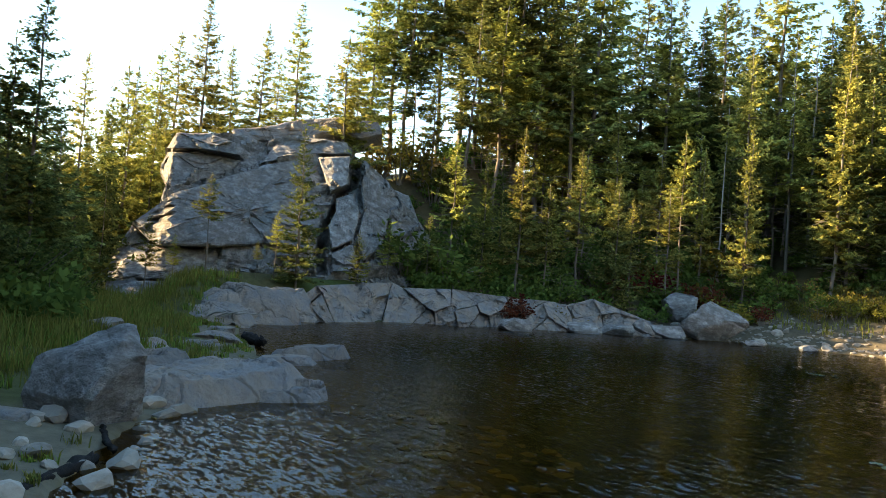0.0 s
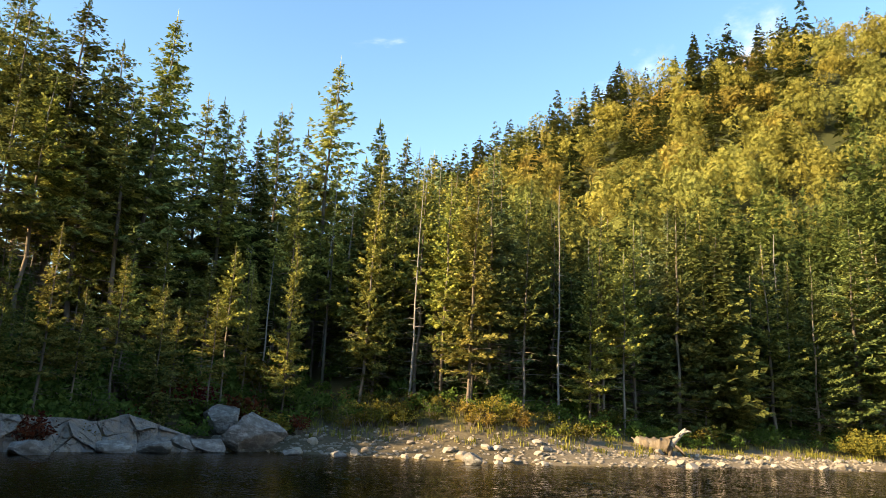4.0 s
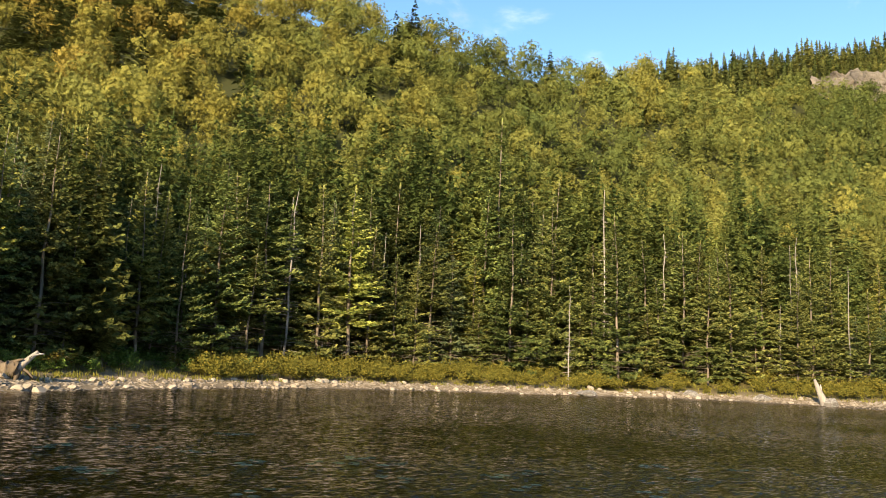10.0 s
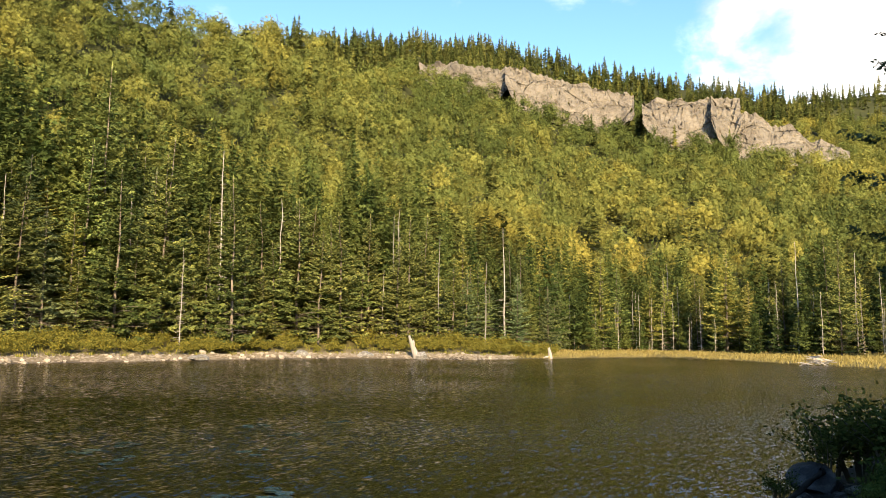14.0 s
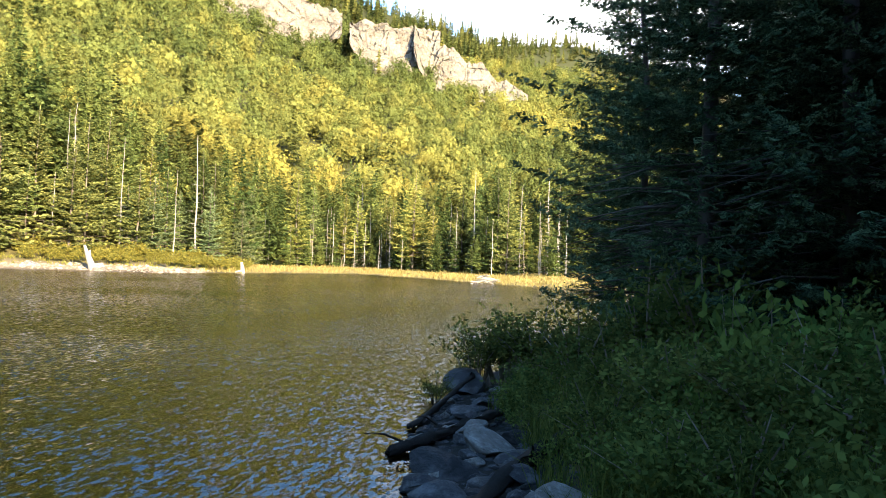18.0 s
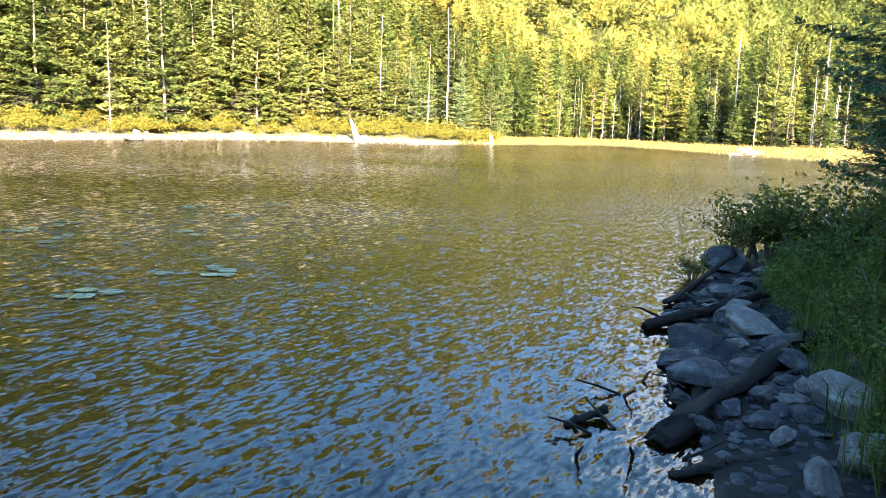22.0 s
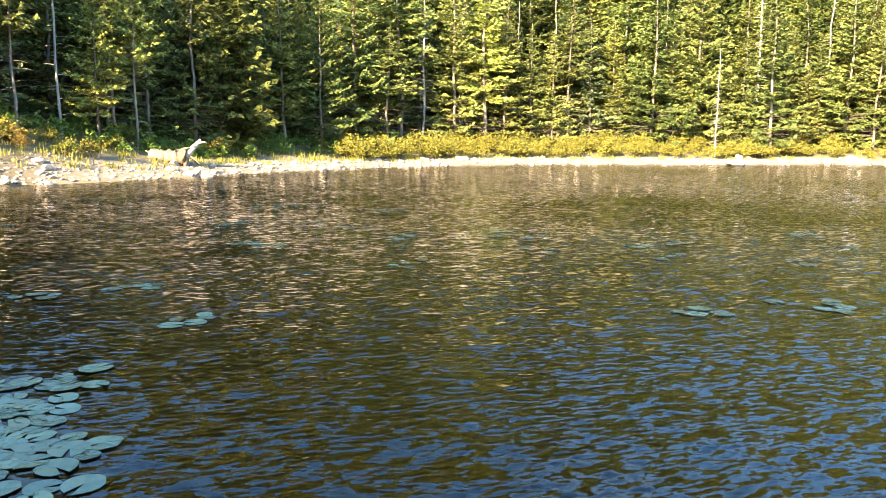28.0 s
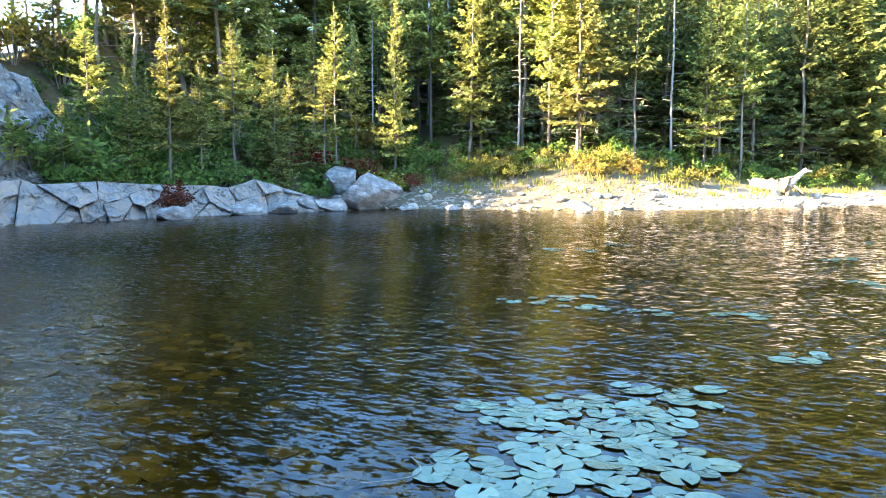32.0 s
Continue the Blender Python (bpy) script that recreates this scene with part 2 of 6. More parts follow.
        vary.data_type, vary.blend_type = "RGBA", "MULTIPLY"
        vary.inputs["Factor"].default_value = 1
        links.new(hsv.outputs[0], vary.inputs["A"])
        links.new(fr.outputs[0], vary.inputs["B"])
        links.new(vary.outputs["Result"], dif.inputs["Color"])
        links.new(vary.outputs["Result"], tra.inputs["Color"])
    links.new(shaded, nodes.new("ShaderNodeOutputMaterial").inputs["Surface"])
    return m


M_GROUND = material("ground_cover", (0.5, 0.5, 0.5), 0.95, 0.55, 7.0, 0.7, None, spec=0.1)
gn, gl = M_GROUND.node_tree.nodes, M_GROUND.node_tree.links
cover_at = gn.new("ShaderNodeAttribute")       # the soil: litter, turf, gravel, mud, weedy bed or silt
cover_at.attribute_name = "cover"
cover_mix = gn.new("ShaderNodeMix")
cover_mix.data_type, cover_mix.blend_type = "RGBA", "MULTIPLY"
cover_mix.inputs["Factor"].default_value = 1
gl.new(cover_at.outputs["Color"], cover_mix.inputs["A"])
gl.new(gn["Principled BSDF"].inputs["Base Color"].links[0].from_socket, cover_mix.inputs["B"])
gl.new(cover_mix.outputs["Result"], gn["Principled BSDF"].inputs["Base Color"])
M_ROCK = material("lichen_granite", (0.19, 0.178, 0.165), 0.9, 0.6, 5.0, 0.9, (0.36, 0.36, 0.34), 3.4, (0.47, 0.66), 0.15, 0.12, 0, 0.10, (1, 1, 1.5), 0.45)
M_SLAB = material("bare_granite", (0.30, 0.245, 0.20), 0.85, 0.45, 6.0, 0.9, (0.22, 0.215, 0.21), 1.6, (0.42, 0.62), 0.2, 0.15, 0, 0.10, (1, 1, 1), 1.3)
M_STONE = material("shore_stone", (0.31, 0.27, 0.22), 0.8, 0.3, 8.0, 0.4, (0.24, 0.205, 0.165), 2.0, (0.5, 0.65), 0.25, 0.35)
M_WETSTONE = material("damp_stone", (0.032, 0.033, 0.036), 0.75, 0.4, 9.0, 0.9, (0.085, 0.085, 0.088), 2.4, (0.5, 0.64), 0.15, 0.4)
M_FARROCK = material("mountain_rock", (0.205, 0.185, 0.158), 0.9, 0.45, 0.35, 1.0, (0.14, 0.124, 0.105), 0.10, (0.46, 0.62), 0.1, 0.1, 0, 1.5, (1, 1, 1.6), 0.09)
M_BARK = material("spruce_bark", (0.15, 0.125, 0.10), 0.9, 0.4, 5.0, 0.6, (0.27, 0.245, 0.21), 1.3, (0.5, 0.65), 0.15, 0.25, 0, 0.02, (1, 1, 0.3))
M_DEAD = material("bleached_wood", (0.27, 0.25, 0.225), 0.85, 0.4, 7.0, 0.7, (0.42, 0.395, 0.36), 1.2, (0.5, 0.65), 0.15, 0.25, 0, 0.02, (1, 1, 0.2))
M_OLDWOOD = material("weathered_wood", (0.12, 0.095, 0.07), 0.9, 0.4, 6.0, 0.8, (0.20, 0.17, 0.135), 1.3, (0.48, 0.64), 0.1, 0.2, 0, 0.02, (1, 1, 0.3))
M_WETLOG = material("waterlogged_wood", (0.022, 0.019, 0.017), 0.85, 0.5, 6.0, 1.0, (0.06, 0.057, 0.055), 1.6, (0.52, 0.68), 0.1, 0.2, 0, 0.02, (0.25, 1, 1))
M_SPRUCE = leafy("spruce_needles", (0.10, 0.125, 0.034), (0.38, 0.37, 0.098), 0.28, cut=13.0, keep=0.54)
M_DEEPSPRUCE = leafy("deep_spruce_needles", (0.052, 0.076, 0.027), (0.205, 0.225, 0.07), 0.22, cut=13.0, keep=0.54)
M_FIR = leafy("fir_needles", (0.06, 0.09, 0.042), (0.17, 0.21, 0.095), 0.22, cut=13.0, keep=0.54)
# these two are darker copies: the near bank's shade is put into their colour
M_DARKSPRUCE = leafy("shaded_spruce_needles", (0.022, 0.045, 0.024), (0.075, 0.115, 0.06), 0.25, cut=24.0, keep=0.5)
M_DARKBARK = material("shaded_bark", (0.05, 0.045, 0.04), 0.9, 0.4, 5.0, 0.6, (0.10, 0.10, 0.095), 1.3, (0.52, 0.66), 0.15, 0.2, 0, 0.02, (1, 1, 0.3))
M_WOODS = leafy("autumn_leaves", (0.86, 0.86, 0.84), (1.14, 1.12, 1.08), 0.16, True,
                [(0.064, 0.080, 0.026), (0.100, 0.112, 0.034), (0.142, 0.138, 0.040), (0.186, 0.157, 0.042), (0.20, 0.134, 0.042)], 8.5, 0.50)
M_CONWOODS = leafy("far_needles", (0.6, 0.6, 0.6), (1.4, 1.4, 1.3), 0.25, True,
                   [(0.052, 0.072, 0.026), (0.085, 0.10, 0.034), (0.14, 0.145, 0.045)], 5.0, 0.53)
M_BACKSPRUCE = leafy("back_row_needles", (0.6, 0.6, 0.6), (1.4, 1.4, 1.3), 0.25, True,
                     [(0.052, 0.076, 0.026), (0.09, 0.11, 0.036), (0.155, 0.165, 0.048)], 12.0, 0.54)
M_SHRUB = leafy("shrub_leaves", (0.07, 0.08, 0.02), (0.19, 0.17, 0.035), 0.35)
M_GOLDSHRUB = leafy("golden_shrub_leaves", (0.16, 0.13, 0.03), (0.34, 0.27, 0.06), 0.35)
M_REDSHRUB = leafy("red_shrub_leaves", (0.08, 0.02, 0.014), (0.17, 0.05, 0.025), 0.3)
M_GREENSHRUB = leafy("green_leaves", (0.05, 0.085, 0.022), (0.13, 0.19, 0.045), 0.4)
M_GRASS = leafy("grass_blades", (0.12, 0.13, 0.03), (0.30, 0.26, 0.07), 0.35)
M_STRAW = leafy("straw_blades", (0.28, 0.235, 0.075), (0.52, 0.44, 0.17), 0.35)
# bank grass and herbs: greens darkened to carry part of the overgrown bank's shade
M_BANKGRASS = leafy("bank_grass_blades", (0.036, 0.056, 0.013), (0.13, 0.15, 0.036), 0.4)
M_HERB = leafy("herb_leaves", (0.036, 0.058, 0.016), (0.13, 0.155, 0.04), 0.4)
M_GREENGRASS = leafy("green_grass_blades", (0.08, 0.12, 0.025), (0.19, 0.24, 0.05), 0.4)
M_PAD = material("lily_pad_leaf", (0.10, 0.16, 0.10), 0.24, 0.3, 2.0, 0.2, (0.15, 0.19, 0.11), 0.6, (0.45, 0.6), 0.6, 0.3)

# lake water: clear brown, glossy by Fresnel, wind ripples
M_WATER = bpy.data.materials.new("lake_water")
M_WATER.use_nodes = True
nodes, links = M_WATER.node_tree.nodes, M_WATER.node_tree.links
nodes.clear()
tc = nodes.new("ShaderNodeTexCoord")


def wnode(kind, op=None, **values):
    n = nodes.new("ShaderNode" + kind)
    if op:
        n.operation = op
    for k, v in values.items():
        sock = n.inputs[int(k[1:])] if k[0] == "i" and k[1:].isdigit() else n.inputs[k]
        if hasattr(v, "is_linked"):
            links.new(v, sock)
        else:
            sock.default_value = v
    return n


# the ripples' slopes: three lengths of wind wave crossing each other, stronger in gusts, calmer in the lee of the stony bank
slope = None
for scale, amount, turn, squash in ((8.0, 0.42, 22, 0.45), (24.0, 0.78, 38, 0.36), (48.0, 0.42, 12, 0.42)):
    mp = wnode("Mapping", Vector=tc.outputs["Object"], Rotation=(0, 0, radians(turn)), Scale=(squash, 1, 1))
    tx = wnode("TexNoise", Vector=mp.outputs[0], Scale=scale, Detail=1.5, Roughness=0.5, Distortion=0.3)
    sub = wnode("VectorMath", "SUBTRACT", i0=tx.outputs["Color"], i1=(0.5, 0.5, 0.5))
    sc = wnode("VectorMath", "MULTIPLY", i0=sub.outputs[0], i1=(amount * 0.7, amount, 0))
    slope = sc.outputs[0] if slope is None else wnode("VectorMath", "ADD", i0=slope, i1=sc.outputs[0]).outputs[0]
gust = wnode("TexNoise", Vector=tc.outputs["Object"], Scale=0.09, Detail=3.0, Roughness=0.55)
gusts = wnode("MapRange", Value=gust.outputs["Fac"])
gusts.inputs["From Min"].default_value, gusts.inputs["From Max"].default_value = 0.36, 0.62
gusts.inputs["To Min"].default_value, gusts.inputs["To Max"].default_value = 0.6, 1.15
split = wnode("SeparateXYZ", Vector=tc.outputs["Object"])
lee = wnode("MapRange", Value=split.outputs["X"])
lee.interpolation_type = "SMOOTHSTEP"
lee.inputs["From Min"].default_value, lee.inputs["From Max"].default_value = -5.0, 3.0
lee.inputs["To Min"].default_value, lee.inputs["To Max"].default_value = 0.7, 1.0
force = wnode("Math", "MULTIPLY", i0=gusts.outputs[0], i1=lee.outputs[0])
tilt = wnode("VectorMath", "SCALE", i0=slope)
links.new(force.outputs[0], tilt.inputs["Scale"])
# at a low angle the wave faces turned to the standpoint's bank are the ones that show
out_way = wnode("VectorMath", "NORMALIZE", i0=tc.outputs["Object"])
reach = wnode("MapRange", Value=wnode("VectorMath", "LENGTH", i0=tc.outputs["Object"]).outputs["Value"])
reach.inputs["From Min"].default_value, reach.inputs["From Max"].default_value = 3.0, 22.0
reach.inputs["To Min"].default_value, reach.inputs["To Max"].default_value = -0.012, -0.055
lean = wnode("VectorMath", "SCALE", i0=out_way.outputs[0])
links.new(reach.outputs[0], lean.inputs["Scale"])
faced = wnode("VectorMath", "ADD", i0=lean.outputs[0], i1=(0, 0, 1))
bump = wnode("VectorMath", "NORMALIZE", i0=wnode("VectorMath", "ADD", i0=tilt.outputs[0], i1=faced.outputs[0]).outputs[0])
fres = nodes.new("ShaderNodeFresnel")
fres.inputs["IOR"].default_value = 1.34
links.new(bump.outputs[0], fres.inputs["Normal"])
gloss = nodes.new("ShaderNodeBsdfGlossy")
gloss.inputs["Roughness"].default_value = 0.03
links.new(bump.outputs[0], gloss.inputs["Normal"])
clear = nodes.new("ShaderNodeBsdfTransparent")
clear.inputs["Color"].default_value = (0.60, 0.40, 0.15, 1)
ms = nodes.new("ShaderNodeMixShader")
links.new(fres.outputs[0], ms.inputs[0])
links.new(clear.outputs[0], ms.inputs[1])
links.new(gloss.outputs[0], ms.inputs[2])
links.new(ms.outputs[0], nodes.new("ShaderNodeOutputMaterial").inputs["Surface"])

# ---- the ground: one sheet with the lake's hollow, the banks, the wooded hills ----
SHORE = [(-6.3, 1.9), (-7.6, 2.7), (-9.2, 4.4), (-11.2, 6.0), (-13.2, 7.0), (-16.5, 8.0), (-19.6, 10.2), (-19.9, 12.4), (-20.1, 15.2), (-19.3, 17.6),
         (-18.7, 20.0), (-17.0, 23.3), (-14.3, 26.9), (-10.6, 28.2), (-7.0, 28.8), (-3.6, 31.0), (0.4, 35.0), (4.0, 39.0), (11.2, 44.6),
         (17.4, 47.8), (26.2, 49.4), (36.4, 48.6), (45.3, 48.6), (53.0, 45.4), (57.0, 40.4), (59.6, 34.6), (68.0, 32.6), (77.2, 30.6),
         (89.0, 26.5), (86.0, 21.5), (74.0, 11.6), (66.0, 6.2), (60.0, 0.0), (48.0, -5.0), (34.0, -5.5), (22.0, -2.0), (14.5, 0.9),
         (10.6, 1.45), (8.3, 1.5), (6.9, 1.35), (5.6, 1.0), (4.6, 0.75), (3.4, 0.45), (1.6, 0.1), (-0.6, 0.0), (-2.6, 0.3), (-4.6, 1.0)]
SH = np.array(SHORE)
SN = np.roll(SH, -1, 0)
SLEN = ((SN - SH) ** 2).sum(1)


def shore_distance(x, y):
    """Distance to the water's edge, positive on land."""
    x, y = np.atleast_1d(x).astype(float), np.atleast_1d(y).astype(float)
    if x.size < 40:                            # few places: all edges at once
        ax, ay = SH[:, 0], SH[:, 1]
        dx, dy = SN[:, 0] - ax, SN[:, 1] - ay
        px, py = x.ravel()[:, None], y.ravel()[:, None]
        t = np.clip(((px - ax) * dx + (py - ay) * dy) / SLEN, 0, 1)
        best = np.hypot(px - ax - t * dx, py - ay - t * dy).min(1)
        cross = (ay > py) != (SN[:, 1] > py)
        hits = cross & (px < ax + (py - ay) / np.where(dy == 0, 1e-9, dy) * dx)
        return np.where(hits.sum(1) % 2 == 1, -best, best).reshape(x.shape)
    best, inside = np.full(x.shape, 1e9), np.zeros(x.shape, bool)
    for (ax, ay), (bx, by) in zip(SH, np.roll(SH, -1, 0)):
        dx, dy = bx - ax, by - ay
        t = np.clip(((x - ax) * dx + (y - ay) * dy) / (dx * dx + dy * dy), 0, 1)
        best = np.minimum(best, np.hypot(x - ax - t * dx, y - ay - t * dy))
        cross = (ay > y) != (by > y)
        if dy:
            inside ^= cross & (x < ax + (y - ay) / dy * dx)
    return np.where(inside, -best, best)


# bearing: foot of the slope, crest's distance, crest's elevation in degrees, height of its trees
HILL = np.array([(-60, 40, 120, 3, 8), (-45, 45, 140, 5, 8), (-30, 50, 150, 9, 9), (-20, 50, 165, 14, 9), (-14, 50, 170, 17.6, 9), (-8, 52, 170, 21.0, 9),
                 (-4, 52, 165, 24.0, 9), (3, 50, 160, 26.2, 9), (10, 54, 150, 26.9, 9), (20, 60, 150, 26.4, 8), (27, 64, 155, 25.0, 8), (35, 68, 170, 23.2, 8),
                 (41, 74, 215, 22.3, 8), (48, 78, 300, 22.1, 7), (56, 80, 400, 22.4, 8), (63, 92, 430, 22.0, 8), (69, 112, 440, 20.5, 8),
                 (77, 122, 450, 18.8, 8), (82, 122, 480, 17.4, 8), (90, 120, 640, 17.0, 8), (100, 110, 700, 14, 10), (115, 60, 500, 6, 9)])


def smooth(v, a, b):
    t = np.clip((v - a) / (b - a), 0, 1)
    return t * t * (3 - 2 * t)


def height_at(x, y):
    """The ground's height at places x, y (arrays)."""
    x, y = np.atleast_1d(x).astype(float), np.atleast_1d(y).astype(float)
    sd, d = shore_distance(x, y), np.hypot(x, y)
    yaw = np.degrees(np.arctan2(x, y))
    bed = -np.minimum(1.8, 0.03 + 0.10 * np.abs(sd) + 0.004 * sd * sd)
    far = smooth(yaw, -26, -12) * (1 - smooth(yaw, 60, 66))
    bank = 0.02 + (0.42 + 0.40 * far) * (1 - np.exp(-np.maximum(sd, 0) / (3.5 - 0.5 * far)))
    z = bank + 0.0 * sd
    # wooded hills
    foot, crest, top, tall = (np.interp(yaw, HILL[:, 0], HILL[:, i]) for i in (1, 2, 3, 4))
    peak = 1.7 + crest * np.tan(np.radians(top)) - tall
    s = np.clip((d - foot) / (crest - foot), 0, 1)
    hill = peak * (0.35 * s + 0.65 * s ** 1.5)
    hill = np.where(d > crest, np.maximum(peak - 0.10 * (d - crest), 0), hill)
    front = smooth(yaw, -75, -40) * (1 - smooth(yaw, 100, 125))
    z = z + hill * front
    # the wooded slope behind the stony shore
    z = z + smooth(yaw, -55, -44) * (1 - smooth(yaw, -12, 2)) * np.minimum(0.30 * np.maximum(sd - 1.0, 0), 7.0 + 0.02 * sd)
    z = z + smooth(yaw, -8, 4) * (1 - smooth(yaw, 60, 68)) * np.minimum(0.16 * np.maximum(sd - 3.0, 0), 3.0)
    # the knoll with the rock outcrop
    knoll = smooth(yaw, -71.5, -66.5) * (1 - smooth(yaw, -50, -42)) * smooth(d, 19, 22.5)
    z = z + knoll * (1.0 * smooth(sd, 0.3, 2.5) + 4.4 * smooth(sd, 6.8, 10.5) + 0.5 * smooth(sd, 9, 13)) * (1 - 0.6 * smooth(sd, 22, 60))
    # the banks at the standpoint's side
    behind = np.maximum(1 - smooth(yaw, -110, -76), smooth(yaw, 84, 110))
    z = z + behind * np.minimum(0.16 * np.maximum(sd - 0.6, 0), 2.5) * (sd > 0)
    ridge = np.exp(-(((x + 48) / 24) ** 2 + ((y + 16) / 24) ** 2))
    z = z + 1.2 * ridge * smooth(sd, 4, 14)
    rough = np.array([noise.noise((px * 0.35, py * 0.35, 1.0)) + 0.5 * noise.noise((px, py, 3.0)) for px, py in zip(x.ravel(), y.ravel())]).reshape(x.shape)
    z = z + rough * np.clip(0.05 + 0.02 * sd, 0.0, 0.6) * (sd > 0)
    return np.where(sd > 0, z, np.minimum(bed, 0.02))


def ground_z(x, y):
    return float(height_at(x, y)[0])


def mesh_of(name, verts, faces, mat, smooth_shade=False):
    me = bpy.data.meshes.new(name)
    me.from_pydata([tuple(v) for v in verts], [], [tuple(f) for f in faces])
    me.materials.append(mat)
    if smooth_shade:
        me.polygons.foreach_set("use_smooth", [True] * len(me.polygons))
    me.update()
    return me


def part(name, data, parent, label="", at=None):
    """One mesh object under a thing."""
    ob = new(name, data)
    ob.parent = parent
    if at is not None:
        ob.matrix_basis = at
    return tagged(ob, label) if label else ob


def thing(name, label, category, at=None, group="", kind="", data=None):
    ob = new(name, data)
    if at is not None:
        ob.matrix_basis = at
    return tagged(ob, label, category, group, kind)


radii = np.concatenate([np.geomspace(0.6, 130, 230), np.geomspace(133, 2600, 60)])
angles = np.radians(np.concatenate([np.arange(-95, 100, 0.75), np.arange(100, 265, 3.0)]))
RR, AA = np.meshgrid(radii, angles, indexing="ij")
GX, GY = RR * np.sin(AA), RR * np.cos(AA)
GZ = height_at(GX.ravel(), GY.ravel()).reshape(GX.shape)
nr, na = GX.shape
gv = [(0.0, 0.0, ground_z(0, 0))] + list(zip(GX.ravel(), GY.ravel(), GZ.ravel()))
gf = [(1 + i * na + j, 1 + i * na + (j + 1) % na, 1 + (i + 1) * na + (j + 1) % na, 1 + (i + 1) * na + j) for i in range(nr - 1) for j in range(na)]
gf += [(0, 1 + (j + 1) % na, 1 + j) for j in range(na)]
ground = thing("ground", "leaf-littered forest ground rising from the lake into wooded hills", "ground", kind="structure",
               data=mesh_of("ground", gv, gf, M_GROUND, True))
wv = [(x, y, 0.0) for x, y in ((-40, -12), (110, -12), (110, 62), (-40, 62))]
water = thing("water", "brown rippled lake water reflecting sunlit trees and sky", "lake", kind="structure", data=mesh_of("water", wv, [(0, 1, 2, 3)], M_WATER))

# distance from the standpoint to the far water's edge, by bearing
EDGE_YAW = np.arange(-110, 131, 0.5)
EDGE_D = []
for yaw in EDGE_YAW:
    ds = np.arange(12.5 if yaw < 55 or yaw > 105 else 60.0, 130, 0.25)
    ok = np.nonzero(shore_distance(ds * math.sin(radians(yaw)), ds * math.cos(radians(yaw))) > 0)[0]
    EDGE_D.append(ds[ok[0]] if len(ok) else 130.0)

# what covers the ground: each soil's colour fades into the next along an uneven line
gva = np.array(gv)
vsd, vyaw, vd = shore_distance(gva[:, 0], gva[:, 1]), np.degrees(np.arctan2(gva[:, 0], gva[:, 1])), np.hypot(gva[:, 0], gva[:, 1])
wob = np.array([noise.noise((p[0] * 0.8, p[1] * 0.8, 5.0)) + 0.6 * noise.noise((p[0] * 2.3, p[1] * 2.3, 8.0)) for p in gva])
blot = np.array([noise.noise((p[0] * 0.3, p[1] * 0.3, 15.0)) for p in gva])
cover = np.tile((0.15, 0.12, 0.064), (len(gva), 1))


def lay(colour, weight):
    """Lay a soil over the cover where its weight is 1."""
    w = np.clip(weight, 0, 1)[:, None]
    cover[:] = cover * (1 - w) + np.array([colour]) * w


def band(v, a, b, soft):
    return smooth(v, a - soft, a + soft) * (1 - smooth(v, b - soft, b + soft))


lay((0.13, 0.17, 0.05), smooth(blot, 0.0, 0.35))
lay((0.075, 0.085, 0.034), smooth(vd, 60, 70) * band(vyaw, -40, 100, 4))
lay((0.19, 0.165, 0.068), (1 - smooth(vsd + wob, 14, 18)) * band(vyaw, -24, 64, 2))
lay((0.19, 0.165, 0.068), (1 - smooth(vsd + wob, 40, 44)) * band(vyaw, 64, 100, 2))
lay((0.34, 0.28, 0.11), (1 - smooth(vsd + wob, 22, 30)) * band(vyaw, 65, 100, 2))
lay((0.15, 0.15, 0.055), (1 - smooth(vsd + wob, 12, 16)) * (1 - smooth(vyaw, -66, -60)))
lay((0.38, 0.31, 0.22), (1 - smooth(vsd + 0.8 * wob, 2.6, 4.2)) * band(vyaw, -48, 62, 2))
# browner gravel on the left beach, darkened further for the partial shade there
lay((0.20, 0.165, 0.11), (1 - smooth(vsd + 0.8 * wob, 2.6, 4.2)) * band(vyaw, -48, -9, 3))
lay((0.30, 0.25, 0.17), (1 - smooth(vsd + 0.5 * wob, 0.5, 1.2)) * (1 - smooth(vyaw, -66, -58)))
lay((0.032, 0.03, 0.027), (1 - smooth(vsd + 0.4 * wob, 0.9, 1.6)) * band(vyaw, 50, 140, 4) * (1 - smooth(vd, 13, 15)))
lay((0.30, 0.22, 0.085), smooth(-vsd + 0.1 * wob, -0.03, 0.10) * (1 - smooth(gva[:, 0] + 0.8 * wob, -0.5, 1.0)))
lay((0.085, 0.075, 0.06), smooth(-vsd + 0.1 * wob, -0.02, 0.06) * smooth(gva[:, 0] + 0.8 * wob, -0.5, 1.0))
lay((0.034, 0.028, 0.017), smooth(-vsd + 0.5 * wob, 1.6, 4.2) * (1 - smooth(gva[:, 0] + wob, -2.0, 1.0)) + smooth(-vsd + 0.3 * wob, 0.3, 1.3) * smooth(gva[:, 0] + wob, -2.0, 1.0))
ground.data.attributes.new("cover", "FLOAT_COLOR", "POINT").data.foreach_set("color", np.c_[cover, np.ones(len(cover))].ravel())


def scatter_mesh(protos, places):
    """One mesh of many copies: places are (prototype, x, y, z, scale, turn)."""
    vs, fs, o = [], [], 0
    for k, x, y, z, s, a in places:
        v, f = protos[k]
        c, sn = math.cos(a), math.sin(a)
        vs.append(v @ np.array([[c, sn, 0], [-sn, c, 0], [0, 0, 1]]) * s + np.array([x, y, z]))
        fs.append(f + o)
        o += len(v)
    return np.concatenate(vs), np.concatenate(fs)


